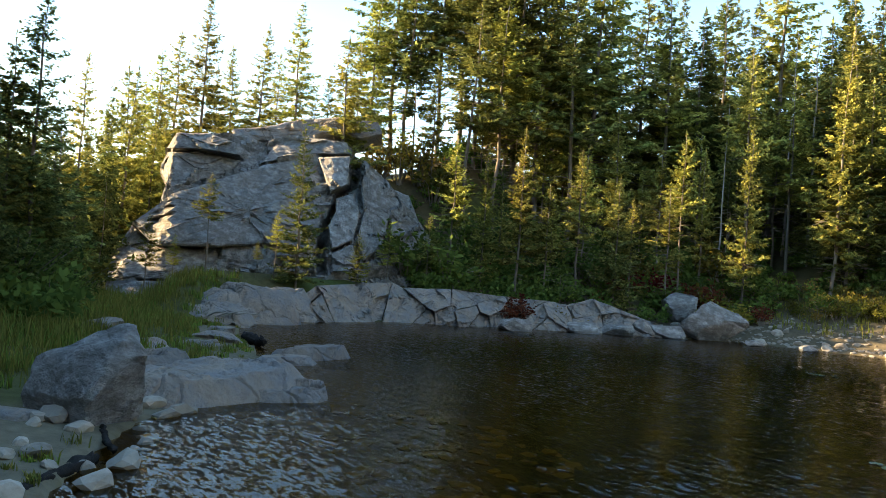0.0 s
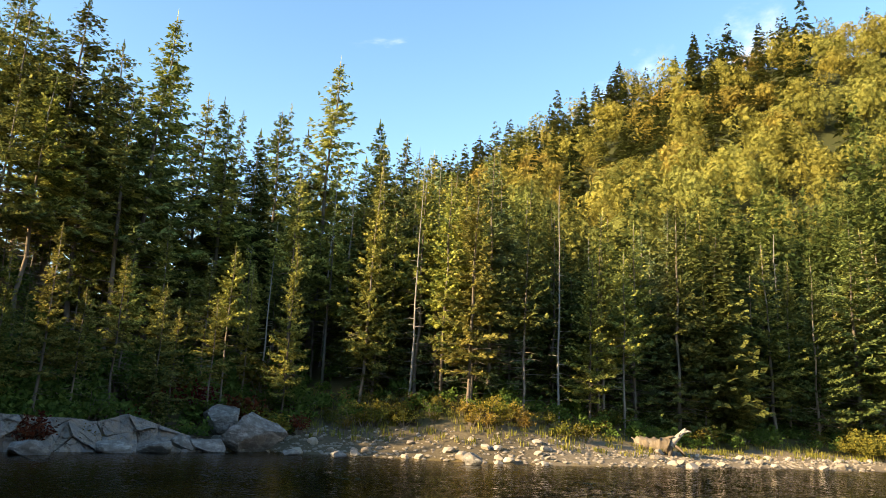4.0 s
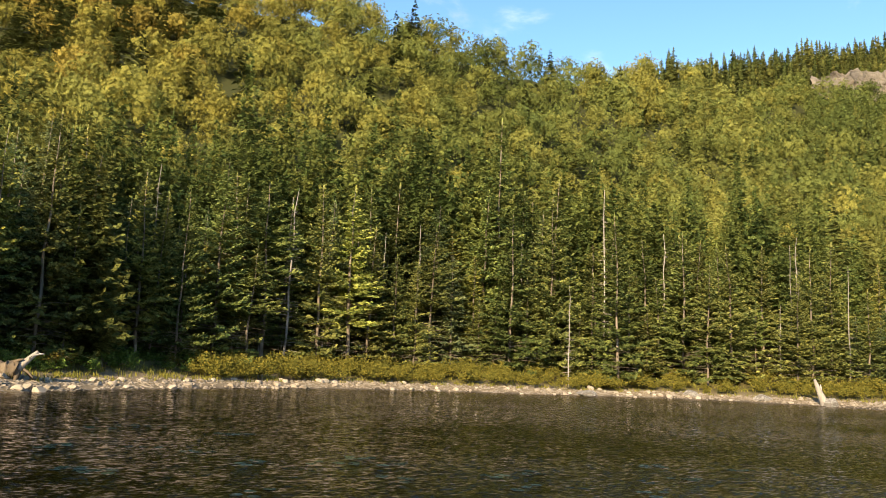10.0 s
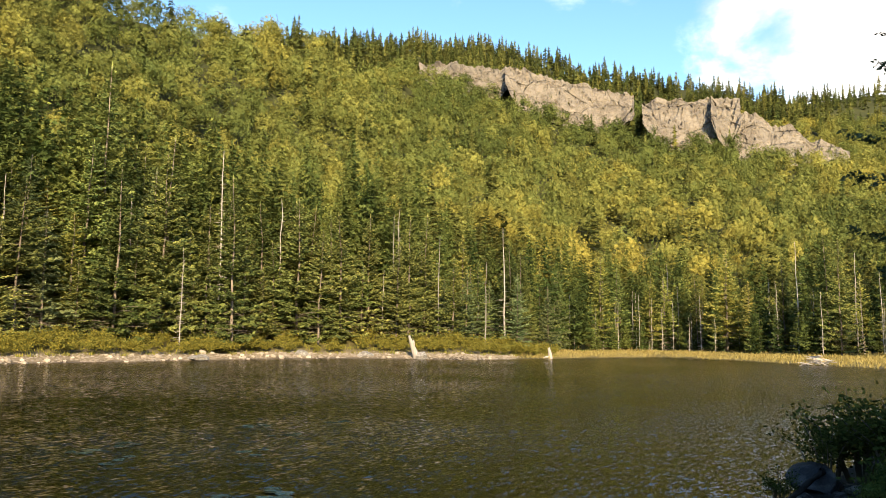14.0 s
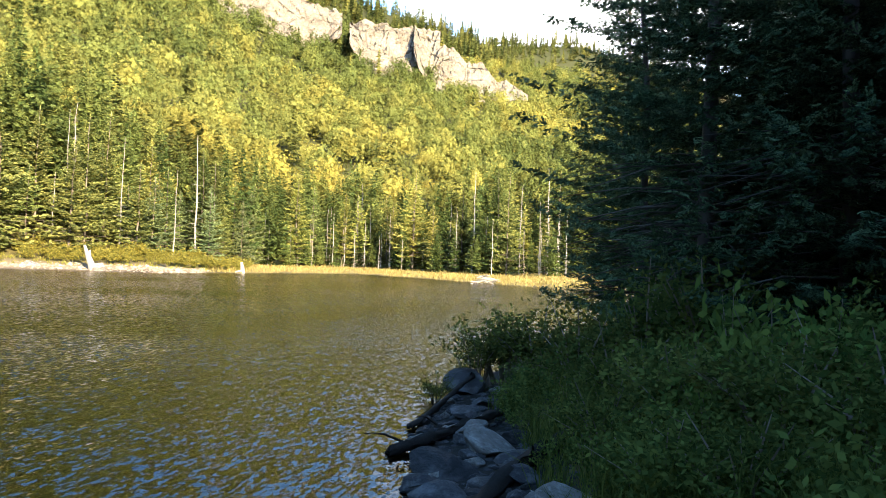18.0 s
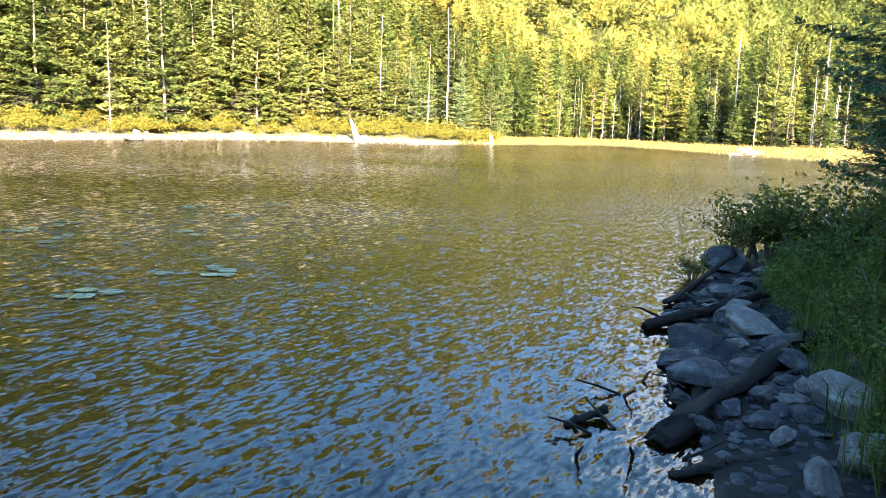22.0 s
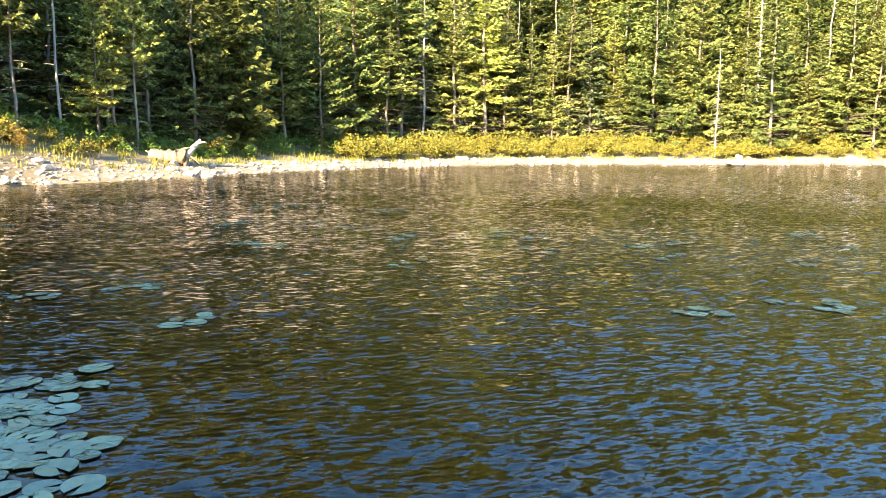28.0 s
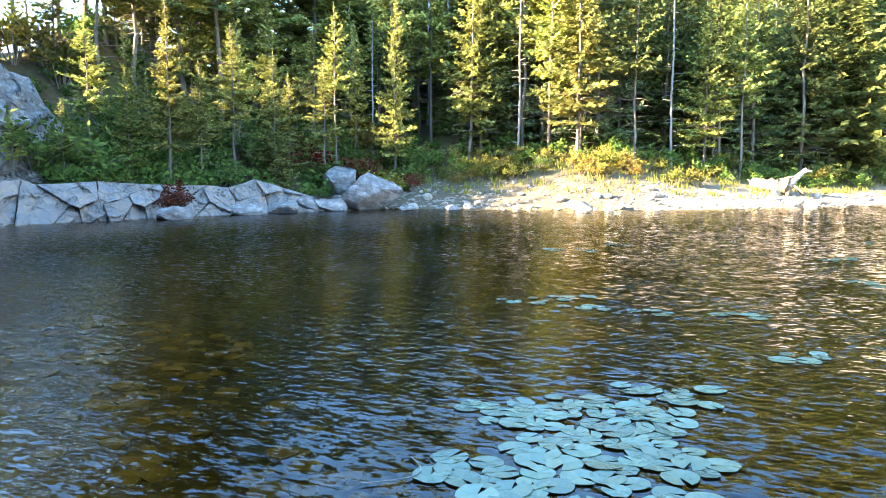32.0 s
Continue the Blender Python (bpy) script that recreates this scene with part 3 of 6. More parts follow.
def arrays_of(me):
    v = np.empty(len(me.vertices) * 3)
    me.vertices.foreach_get("co", v)
    return v.reshape(-1, 3), np.array([tuple(p.vertices) for p in me.polygons])


# ---- trees ----
def tube(path, r0, r1, sides=5):
    """Vertices and faces of a tapered round stem along a path."""
    verts, faces = [], []
    n = len(path)
    for i, p in enumerate(path):
        p = Vector(p)
        ahead = (Vector(path[min(i + 1, n - 1)]) - Vector(path[max(i - 1, 0)])).normalized()
        side = ahead.orthogonal().normalized()
        other = ahead.cross(side)
        r = r0 + (r1 - r0) * i / (n - 1)
        for k in range(sides):
            a = 2 * math.pi * k / sides
            verts.append(p + r * (math.cos(a) * side + math.sin(a) * other))
    for i in range(n - 1):
        for k in range(sides):
            faces.append((i * sides + k, i * sides + (k + 1) % sides, (i + 1) * sides + (k + 1) % sides, (i + 1) * sides + k))
    faces.append(tuple(range((n - 1) * sides, n * sides)))
    return verts, faces


class Soup:
    """Collects pieces into one mesh."""

    def __init__(self):
        self.v, self.f = [], []

    def add(self, verts, faces):
        o = len(self.v)
        self.v += [tuple(p) for p in verts]
        self.f += [tuple(i + o for i in f) for f in faces]

    def kite(self, p, along, across, length, width):
        """One small spray: a four-cornered leaf."""
        o = len(self.v)
        q = p + along * (length * 0.45)
        self.v += [tuple(p), tuple(q + across * (width * 0.5)), tuple(p + along * length), tuple(q - across * (width * 0.5))]
        self.f.append((o, o + 1, o + 2, o + 3))


def stem_path(rng, h, lean=0.02, n=7):
    bx, by = rng.uniform(-lean, lean), rng.uniform(-lean, lean)
    return [Vector((bx * h * (i / n) + rng.uniform(-1, 1) * 0.006 * h, by * h * (i / n) + rng.uniform(-1, 1) * 0.006 * h, h * i / n - (0.3 if i == 0 else 0))) for i in range(n + 1)]


def along_path(path, h, z):
    t = max(0.0, min(0.999, z / h)) * (len(path) - 1)
    i = int(t)
    return path[i].lerp(path[i + 1], t - i)


def conifer_meshes(seed, h=10.0, bare=0.3, radius=1.7, mat=None, tuft=0.36, step=0.10, gap=0.38, droop=0.25, ragged=0.25, twigs=40, dead=False):
    """Trunk and crown of a spruce with whorled, drooping, ragged boughs."""
    rng = random.Random(seed)
    path = stem_path(rng, h)
    trunk, crown = Soup(), Soup()
    trunk.add(*tube(path, 0.0075 * h + 0.01 if not dead else 0.0065 * h, 0.012, 6))
    for _ in range(twigs):                      # bare dead twigs below the crown
        z = rng.uniform(0.08, bare + 0.15 if not dead else 0.97) * h
        a, l = rng.uniform(0, 2 * math.pi), rng.uniform(0.3, 1.0) * radius * (0.7 if not dead else 0.75 * (1.05 - z / h))
        p = along_path(path, h, z)
        q = p + Vector((math.cos(a) * l, math.sin(a) * l, rng.uniform(-0.25, 0.12) * l))
        trunk.add(*tube([p, p.lerp(q, 0.5) + Vector((0, 0, 0.05 * l)), q], 0.018, 0.005, 3))
    z = bare * h
    while z < h * 0.985 and not dead:
        f = (z - bare * h) / (h * (1 - bare))
        full = radius * (1 - f) ** 0.88 * (0.72 + 0.28 * min(1, f * 5)) + 0.05
        for _ in range(rng.randint(6, 8)):
            if rng.random() < ragged * 0.6:
                continue
            a = rng.uniform(0, 2 * math.pi)
            L = full * rng.uniform(0.55, 1.12)
            out = Vector((math.cos(a), math.sin(a), 0))
            side = Vector((-out.y, out.x, 0))
            p0 = along_path(path, h, z + rng.uniform(-0.15, 0.15))
            rise = 0.35 * f - droop * (1 - f)
            s = 0.12 * L
            while s < L:
                u = s / L
                p = p0 + out * s + Vector((0, 0, L * (rise * u + 0.22 * u * u)))
                p += side * rng.uniform(-0.05, 0.05)
                w = tuft * (0.75 + 0.5 * rng.random()) * (1.0 - 0.35 * u) * (1.0 - 0.62 * f)
                for sgn in (-1, 1):
                    d = (out * rng.uniform(0.5, 1.0) + side * sgn * rng.uniform(0.35, 1.0) + Vector((0, 0, rng.uniform(-0.75, 0.1)))).normalized()
                    n = d.cross(Vector((rng.uniform(-0.6, 0.6), rng.uniform(-0.6, 0.6), 1))).normalized()
                    crown.kite(p, d, n, w * 1.15, w * 0.66)
                if rng.random() < 0.5:
                    d = (out * 0.8 + Vector((rng.uniform(-0.3, 0.3), rng.uniform(-0.3, 0.3), rng.uniform(-0.4, 0.7)))).normalized()
                    crown.kite(p, d, d.cross(side + Vector((0, 0, rng.uniform(-1, 1)))).normalized(), w * 1.15, w * 0.7)
                s += step * rng.uniform(0.8, 1.25)
        z += gap * rng.uniform(0.75, 1.25) * (1.0 - 0.5 * f)
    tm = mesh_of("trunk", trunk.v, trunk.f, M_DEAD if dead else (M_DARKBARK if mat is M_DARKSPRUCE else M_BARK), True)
    if dead:
        return tm, None
    top = along_path(path, h, h)
    crown.kite(top - Vector((0, 0, 0.3)), Vector((0, 0, 1)), Vector((1, 0, 0)), 0.6, 0.12)
    return tm, mesh_of("crown", crown.v, crown.f, mat or M_SPRUCE)


def broadleaf_crown(rng, r=3.0, h=5.4, leaves=170, size=0.5, core=6, lumps=11):
    """Leaf sprays of a domed, lumpy crown as arrays of corners, its base at the origin; larger sprays fill its inside."""
    out = []

    def spray(p, n, s):
        t = n.cross(Vector((rng.gauss(0, 1), rng.gauss(0, 1), rng.gauss(0, 1)))).normalized()
        b = n.cross(t)
        out.append([p - t * s * 0.5, p + b * s * 0.4, p + t * s * 0.55, p - b * s * 0.4])

    for k in range(lumps):
        a, u = 2.4 * k + rng.uniform(-0.4, 0.4), (k + 0.5) / lumps
        ring = r * (0.68 if lumps > 7 else 0.5) * math.sqrt(1 - (1 - u) ** 2) if k else 0
        c = Vector((math.cos(a) * ring, math.sin(a) * ring, h * (0.30 + 0.48 * (1 - u) ** 0.7 + rng.uniform(-0.06, 0.06))))
        lr = r * (rng.uniform(0.32, 0.48) if lumps > 7 else rng.uniform(0.5, 0.66))
        for _ in range(core):
            d = Vector((rng.gauss(0, 1), rng.gauss(0, 1), rng.gauss(0.2, 1))).normalized()
            spray(c + d * lr * 0.6, d, lr * 0.85)
        for _ in range(leaves // lumps):
            d = Vector((rng.gauss(0, 1), rng.gauss(0, 1), rng.gauss(0.3, 0.9))).normalized()
            n = (d + 0.45 * Vector((rng.gauss(0, 1), rng.gauss(0, 1), rng.gauss(0, 1)))).normalized()
            spray(c + d * lr * rng.uniform(0.85, 1.12), n, size * rng.uniform(0.6, 1.3))
    return np.array(out)


def conifer_far(rng, h=9.0, r=1.5, leaves=110):
    out = []
    if leaves < 200:                            # the dense inside of a crown seen from afar
        for k in range(26):
            f = (k + rng.random()) / 26
            a = rng.uniform(0, 6.283)
            w = r * 0.62 * (1 - f) ** 0.8 + 0.12
            o = Vector((math.cos(a), math.sin(a), 0))
            p = Vector((0, 0, h * (0.06 + 0.94 * f)))
            out.append([p - o * w, p + Vector((0, 0, 0.06 * h)), p + o * w, p - Vector((0, 0, 0.05 * h))])
    for k in range(leaves // 4):
        f = rng.random() ** 1.25
        z = h * (0.10 + 0.88 * f)
        rad = r * (1 - f) ** 0.85 * rng.uniform(0.35, 1.1) + 0.05
        a = rng.uniform(0, 2 * math.pi)
        o, sd = Vector((math.cos(a), math.sin(a), 0)), Vector((-math.sin(a), math.cos(a), 0))
        p = o * rad * 0.35 + Vector((0, 0, z))
        d = (o + Vector((0, 0, rng.uniform(-0.45, 0.05)))).normalized()
        for fan in (-0.55, -0.1, 0.35, 0.7):
            e = (d + sd * (fan + rng.uniform(-0.15, 0.15)) + Vector((0, 0, rng.uniform(-0.25, 0.1)))).normalized()
            l, w = rad * rng.uniform(0.6, 0.95) + 0.2, rng.uniform(0.10, 0.2) * (1 - 0.4 * f) * (2.8 if leaves < 200 else 2.0)
            c = e.cross(Vector((rng.uniform(-0.5, 0.5), rng.uniform(-0.5, 0.5), 1))).normalized()
            out.append([p, p + e * l * 0.55 + c * w, p + e * l, p + e * l * 0.55 - c * w])
    return np.array(out)


def wood(name, label, kinds, places, mat):
    """Far woods as one mesh; places are (x, y, z, scale, tone, kind)."""
    chunks, tones = [], []
    rng = random.Random(77)
    for x, y, z, s, tone, k in places:
        a = rng.uniform(0, 6.283)
        c, sn = math.cos(a), math.sin(a)
        q = kinds[k] @ np.array([[c, sn, 0], [-sn, c, 0], [0, 0, rng.uniform(0.85, 1.2)]]) * s + np.array([x, y, z])
        chunks.append(q.reshape(-1, 3))
        tones.append(np.full(len(q) * 4, tone))
    v = np.concatenate(chunks)
    n = len(v) // 4
    me = bpy.data.meshes.new(name)
    me.vertices.add(len(v))
    me.vertices.foreach_set("co", v.ravel())
    me.loops.add(len(v))
    me.loops.foreach_set("vertex_index", np.arange(len(v)))
    me.polygons.add(n)
    me.polygons.foreach_set("loop_start", np.arange(n) * 4)
    me.materials.append(mat)
    me.attributes.new("tone", "FLOAT", "POINT").data.foreach_set("value", np.concatenate(tones))
    me.update(calc_edges=True)
    return thing(name, label, "trees", kind="stuff", data=me)


rng = random.Random(5)
BROAD = [broadleaf_crown(rng, h=6.4, leaves=790, size=0.46, core=4) for _ in range(6)] + [broadleaf_crown(rng, h=7.0, leaves=273, size=0.62, core=3, lumps=7) for _ in range(4)]
FARCON = [conifer_far(rng, 10, 2.2, 340) for _ in range(5)] + [conifer_far(rng, 10, 2.9, 120) for _ in range(4)]
# scatter over the hills
cand = []
for d0, d1, n, left in ((66, 110, 700, -20), (110, 175, 2600, -24), (175, 260, 900, 34), (260, 380, 1300, 44), (370, 480, 1200, 46), (480, 680, 300, 80)):
    for _ in range(n):
        cand.append((rng.uniform(left, 100), math.sqrt(rng.uniform(d0 * d0, d1 * d1)), rng.random(), rng.random(), rng.random()))
cand = np.array(cand)
cx, cy = cand[:, 1] * np.sin(np.radians(cand[:, 0])), cand[:, 1] * np.cos(np.radians(cand[:, 0]))
cz, csd = height_at(cx, cy), shore_distance(cx, cy)
foot, crest = np.interp(cand[:, 0], HILL[:, 0], HILL[:, 1]), np.interp(cand[:, 0], HILL[:, 0], HILL[:, 2])
broad, conif = [], []
taken = defaultdict(list)                      # crowns stand apart, so that each has its own outline
for (yaw, d, a, b, c), x, y, z, sd, ft, cr in zip(cand, cx, cy, cz, csd, foot, crest):
    if sd < 12 or d < ft + 6 or d > cr + 25:
        continue
    if d < 190:
        kx, ky = int(x // 6), int(y // 6)
        if any((x - q[0]) ** 2 + (y - q[1]) ** 2 < 3.1 ** 2 for ix in (-1, 0, 1) for iy in (-1, 0, 1) for q in taken[kx + ix, ky + iy]):
            continue
        taken[kx, ky].append((x, y))
    s = (d - ft) / (cr - ft)
    patch = noise.noise((x * 0.016, y * 0.016, 7.0))
    # spruces along the crest of the farther ridge and on the near hill's shoulder, hardwoods between
    p_con = 0.10 + 0.9 * (s > 0.80) * (yaw > 48) + 0.5 * (s > 0.9) * (yaw > 42) + 0.45 * (yaw < 9) * (s > 0.5) + 0.3 * (patch > 0.3) * (s < 0.7) + 0.5 * (s < 0.12)
    p_con *= 0.25 if 11 < yaw < 44 and s > 0.6 else 1
    size = (0.85 + 0.5 * b) * (1.0 if d < 190 else 1.12)
    if a < p_con:
        conif.append((x, y, z - 0.3, (0.75 + 0.55 * b), min(1, max(0, c + 0.25 * patch)), int(b * 997) % 5 if d < 190 else 5 + int(b * 997) % 4))
    else:
        tone = 0.42 + 0.62 * noise.noise((x * 0.011, y * 0.011, 2.0)) + 0.45 * (c - 0.5) + 0.10 * (yaw < 30) - 0.20 * float(smooth(yaw, 40, 58))
        broad.append((x, y, z - 0.3, size, min(1, max(0, tone)), int(b * 991) % 6 if d < 150 else 6 + int(b * 991) % 4))
# the close row of dark spruces that stands along the far ridge's crest
for i in range(760):
    yaw = 43 + 53 * rng.random()
    tall = 0.55 + 0.45 * noise.noise((yaw * 0.9, 3.0, 1.0)) + 0.5 * noise.noise((yaw * 4.0, 8.0, 1.0))
    if rng.random() > 0.45 + tall:
        continue
    d = float(np.interp(yaw, HILL[:, 0], HILL[:, 2])) + rng.uniform(-50, 4)
    p = polar(yaw, d)
    conif.append((p.x, p.y, ground_z(p.x, p.y) - 0.3, max(0.3, 0.32 + 0.4 * tall + 0.35 * rng.random() ** 2), rng.random() * 0.8, rng.randint(5, 8)))
for i in range(54):                          # tall pointed spruces on the near hill's crest and shoulder
    yaw = rng.uniform(-22, 9.5)
    d = float(np.interp(yaw, HILL[:, 0], HILL[:, 2])) - rng.uniform(-3, 26) * (0.35 + rng.random())
    p = polar(yaw, d)
    conif.append((p.x, p.y, ground_z(p.x, p.y) - 0.3, 0.75 + 0.6 * rng.random(), 0.2 + rng.random() * 0.6, rng.randrange(5)))
for yaw, d, h in ((14.5, 150, 9), (25.5, 148, 12), (31.5, 150, 8), (36.5, 178, 9), (5.0, 155, 14), (7.2, 154, 12), (2.5, 158, 12), (10.2, 150, 13)):
    p = polar(yaw, d)
    conif.append((p.x, p.y, ground_z(p.x, p.y) - 0.3, h / 10, 0.2, rng.randrange(5)))
wood("hillside_hardwoods", "hillside woods of green, olive and gold autumn hardwoods", BROAD, broad, M_WOODS)
wood("hillside_spruces", "dark pointed spruces scattered through the hillside woods", FARCON, conif, M_CONWOODS)

# kinds of shore conifer, each built once
LIVE = [conifer_meshes(s, 10, b, r, m, ragged=rg) for s, b, r, m, rg in
        ((1, 0.08, 2.1, M_DEEPSPRUCE, 0.12), (2, 0.18, 1.9, M_SPRUCE, 0.2), (3, 0.42, 1.9, M_SPRUCE, 0.3), (4, 0.56, 1.8, M_SPRUCE, 0.35),
         (5, 0.05, 2.5, M_DEEPSPRUCE, 0.1), (6, 0.06, 2.2, M_FIR, 0.1), (7, 0.25, 1.6, M_SPRUCE, 0.25), (8, 0.46, 2.2, M_DEEPSPRUCE, 0.3))]
DEAD = [conifer_meshes(s, 10, 0.3, 1.3, twigs=t, dead=True) for s, t in ((11, 90), (12, 40), (13, 140))]
LIVE_WORDS = ["full green spruce boughed to the ground", "slender spruce with ragged boughs", "spruce with bare lower trunk",
              "tall thin spruce bare below", "broad bushy young spruce", "bluish green balsam fir", "narrow ragged spruce with dead twigs",
              "tall open spruce with high crown"]
first = {}


def plant(kind, x, y, h, where="on the lake shore", fat=1.0, sink=0.05, turn=None, z=None):
    """A conifer of that kind, h metres high; kinds past the live ones are dead."""
    z = ground_z(x, y) - sink if z is None else z
    turn = rng.uniform(0, 360) if turn is None else turn
    s = h / 10
    m = pose(x, y, z, 0, 0, turn) @ Matrix.Diagonal((s * fat, s * fat, s, 1))
    if kind in first:
        base = first[kind]
        ob = copy_thing(base, m @ Matrix.Diagonal((1 / base.scale.x, 1 / base.scale.y, 1 / base.scale.z, 1)))
    else:
        dead = kind >= len(LIVE)
        tm, cm = DEAD[kind - len(LIVE)] if dead else LIVE[kind]
        ob = new("dead_spruce" if dead else ("balsam_fir" if kind == 5 else "spruce_tree"))
        part("trunk", tm, ob, "bleached bare trunk with broken twigs" if dead else "grey bark trunk")
        if cm:
            part("crown", cm, ob)
        ob.matrix_basis = m
        first[kind] = ob
    words = "dead grey spruce with broken twigs" if kind >= len(LIVE) else LIVE_WORDS[kind]
    return tagged(ob, words + " " + where, "dead tree" if kind >= len(LIVE) else "tree", "trees along the shore")


def plant_at(kind, yaw, d, top, where="on the lake shore", fat=1.0):
    """A conifer whose tip stands at elevation top (degrees) seen from the standpoint."""
    p = polar(yaw, d)
    z = ground_z(p.x, p.y) - 0.05
    return plant(kind, p.x, p.y, max(1.0, 1.7 + d * math.tan(radians(top)) - z), where, fat, z=z)


def zone(n, yaw0, yaw1, a, b, kinds, h0, h1, where, least=1.1, fat=(0.9, 1.2)):
    """n conifers between two bearings, a to b metres behind the water's edge, no two closer than least."""
    done, tries = [], 0
    while len(done) < n and tries < n * 60:
        tries += 1
        yaw, back = rng.uniform(yaw0, yaw1), rng.uniform(a, b)
        d = float(np.interp(yaw, EDGE_YAW, EDGE_D)) + back
        p = polar(yaw, d)
        if shore_distance(p.x, p.y)[0] < a * 0.6 or any((p.x - q[0]) ** 2 + (p.y - q[1]) ** 2 < least ** 2 for q in done):
            continue
        done.append((p.x, p.y))
        plant(rng.choice(kinds), p.x, p.y, rng.uniform(h0, h1), where, rng.uniform(*fat))


# the knoll above the rock outcrop: tall open spruces
for yaw, d, top, k in ((-72.5, 36, 12.6, 1), (-68, 38, 18.2, 6), (-65.8, 42, 15.2, 1), (-64, 40, 16.8, 1), (-61.2, 37, 18.8, 6), (-57.6, 31.5, 16.5, 2), (-55.8, 40, 21, 1),
                       (-53.2, 39, 22.5, 7), (-50.6, 41, 24, 7), (-47.6, 38, 25, 7), (-45.4, 42, 22, 1), (-44.0, 44, 23, 6), (-39.2, 40, 26.5, 1), (-37.9, 43, 24.0, 6),
                       (-35.5, 45, 21.4, 1), (-29.8, 48, 21.5, 4), (-26.4, 46, 25.4, 1), (-21.7, 47, 21.4, 0), (-20.2, 48, 20.6, 0), (-16.2, 52, 18.6, 0), (-12.5, 54, 19.4, 3),
                       (-58.9, 39, 14, 6), (-59.9, 44, 13, 1), (-62.6, 45, 15.0, 6), (-66.8, 45, 13.5, 1), (-69.6, 42, 15.5, 6), (-71, 46, 14, 1)):
    plant_at(k, yaw, d, top, "on the knoll", 1.15)
for yaw, d, top, k in ((-54.2, 41, 24, 7), (-49.0, 42, 26, 7), (-48.3, 35, 20, 7),
                       (-46.6, 41, 24.5, 3), (-46.0, 36, 21, 2), (-44.9, 39, 26, 7), (-43.0, 38, 22, 3), (-41.6, 41, 24, 2), (-40.3, 37, 21, 7), (-33.5, 42, 20.5, 1), (-31.6, 44, 19.5, 0)):
    plant_at(k, yaw, d, top, "on the knoll", 1.25)
for _ in range(30):
    plant_at(rng.choice((0, 1, 4, 6, 0)), rng.uniform(-86, -75), rng.uniform(29, 46), rng.uniform(3.0, 8.0), "beside the knoll", rng.uniform(1.0, 1.3))
for _ in range(9):
    plant_at(rng.choice((1, 0, 6, 1)), rng.uniform(-78, -67.5), rng.uniform(36, 48), rng.uniform(7, 13), "beside the knoll", rng.uniform(1.0, 1.25))
zone(6, -57, -40, 7, 14, (1, 2, 7, 6), 4, 7, "on the knoll", 1.6)
# the dense stand behind the stony shore, trunks bare below
zone(22, -47, -26, 3.0, 12, (2, 2, 6, 7, 1, 3), 3.5, 8.0, "on the rocky slope", 1.5, (0.7, 0.95))
zone(34, -30, -2, 5.0, 13, (2, 3, 2, 7, 6, 3, 2, 1, 9), 8.0, 12.0, "in the dense stand", 1.3, (0.8, 1.05))
zone(30, -23, 3, 8, 16, (0, 1, 6, 0, 5, 0), 9, 13.5, "in the dense stand", 1.3, (0.95, 1.25))
zone(24, 1, 13, 8, 16, (0, 1, 4, 5, 0), 7, 12, "in the shaded corner", 1.4)
zone(80, 12, 48, 7.5, 15, (0, 4, 0, 5, 1, 7, 4, 5, 0, 6, 10, 9, 8, 4, 0), 5, 14.5, "below the hill", 1.5, (1.15, 1.6))
zone(40, 46, 66, 6, 16, (0, 7, 4, 6, 10, 4, 9, 0, 1, 5, 0), 5, 14, "below the hill", 1.6, (1.1, 1.5))
zone(34, 66, 90, 20, 36, (1, 6, 0, 9, 0, 10, 1, 4), 7, 14, "beyond the meadow", 1.8, (1.0, 1.4))
for yaw, d, top, k in ((24.2, 64, 10.0, 9), (17.0, 60, 12.1, 9), (7.5, 56, 13.4, 10), (38.4, 66, 6.5, 10), (53.6, 82, 9.5, 9), (47.6, 78, 6.0, 9), (40.9, 75, 13.6, 10),
                       (-13.8, 38, 14.5, 2), (-21.5, 37, 14.4, 4), (-23.9, 41, 18.2, 8), (11, 58, 10.5, 5), (14, 60, 9.8, 0), (80.8, 125, 4.6, 10), (79.5, 124, 4.0, 8), (32.8, 73, 18.5, 0)):
    plant_at(k, yaw, d, top, "among the shore trees")


for _ in range(16):
    plant_at(rng.choice((0, 4, 7, 0)), rng.uniform(25, 47), rng.uniform(68, 84), rng.uniform(9, 15), "below the hill", rng.uniform(1.0, 1.3))
zone(30, 65, 90, 16, 26, (8, 9, 10), 4.5, 8.5, "beyond the meadow", 1.5, (1.0, 1.3))


def crown_quads(seed, bare, radius):
    """A back-row spruce's crown, coarser than the front rows', as arrays of corners."""
    tm, cm = conifer_meshes(seed, 10, bare, radius, M_BACKSPRUCE, 0.62, 0.34, 0.62, 0.25, 0.15, 4)
    v, f = arrays_of(cm)
    bpy.data.meshes.remove(tm)
    bpy.data.meshes.remove(cm)
    return v[f]


NEARCON = [crown_quads(s, b, r) for s, b, r in ((31, 0.08, 2.3), (32, 0.12, 2.0), (33, 0.2, 1.9), (34, 0.3, 2.1), (35, 0.08, 2.6), (36, 0.15, 1.7))]


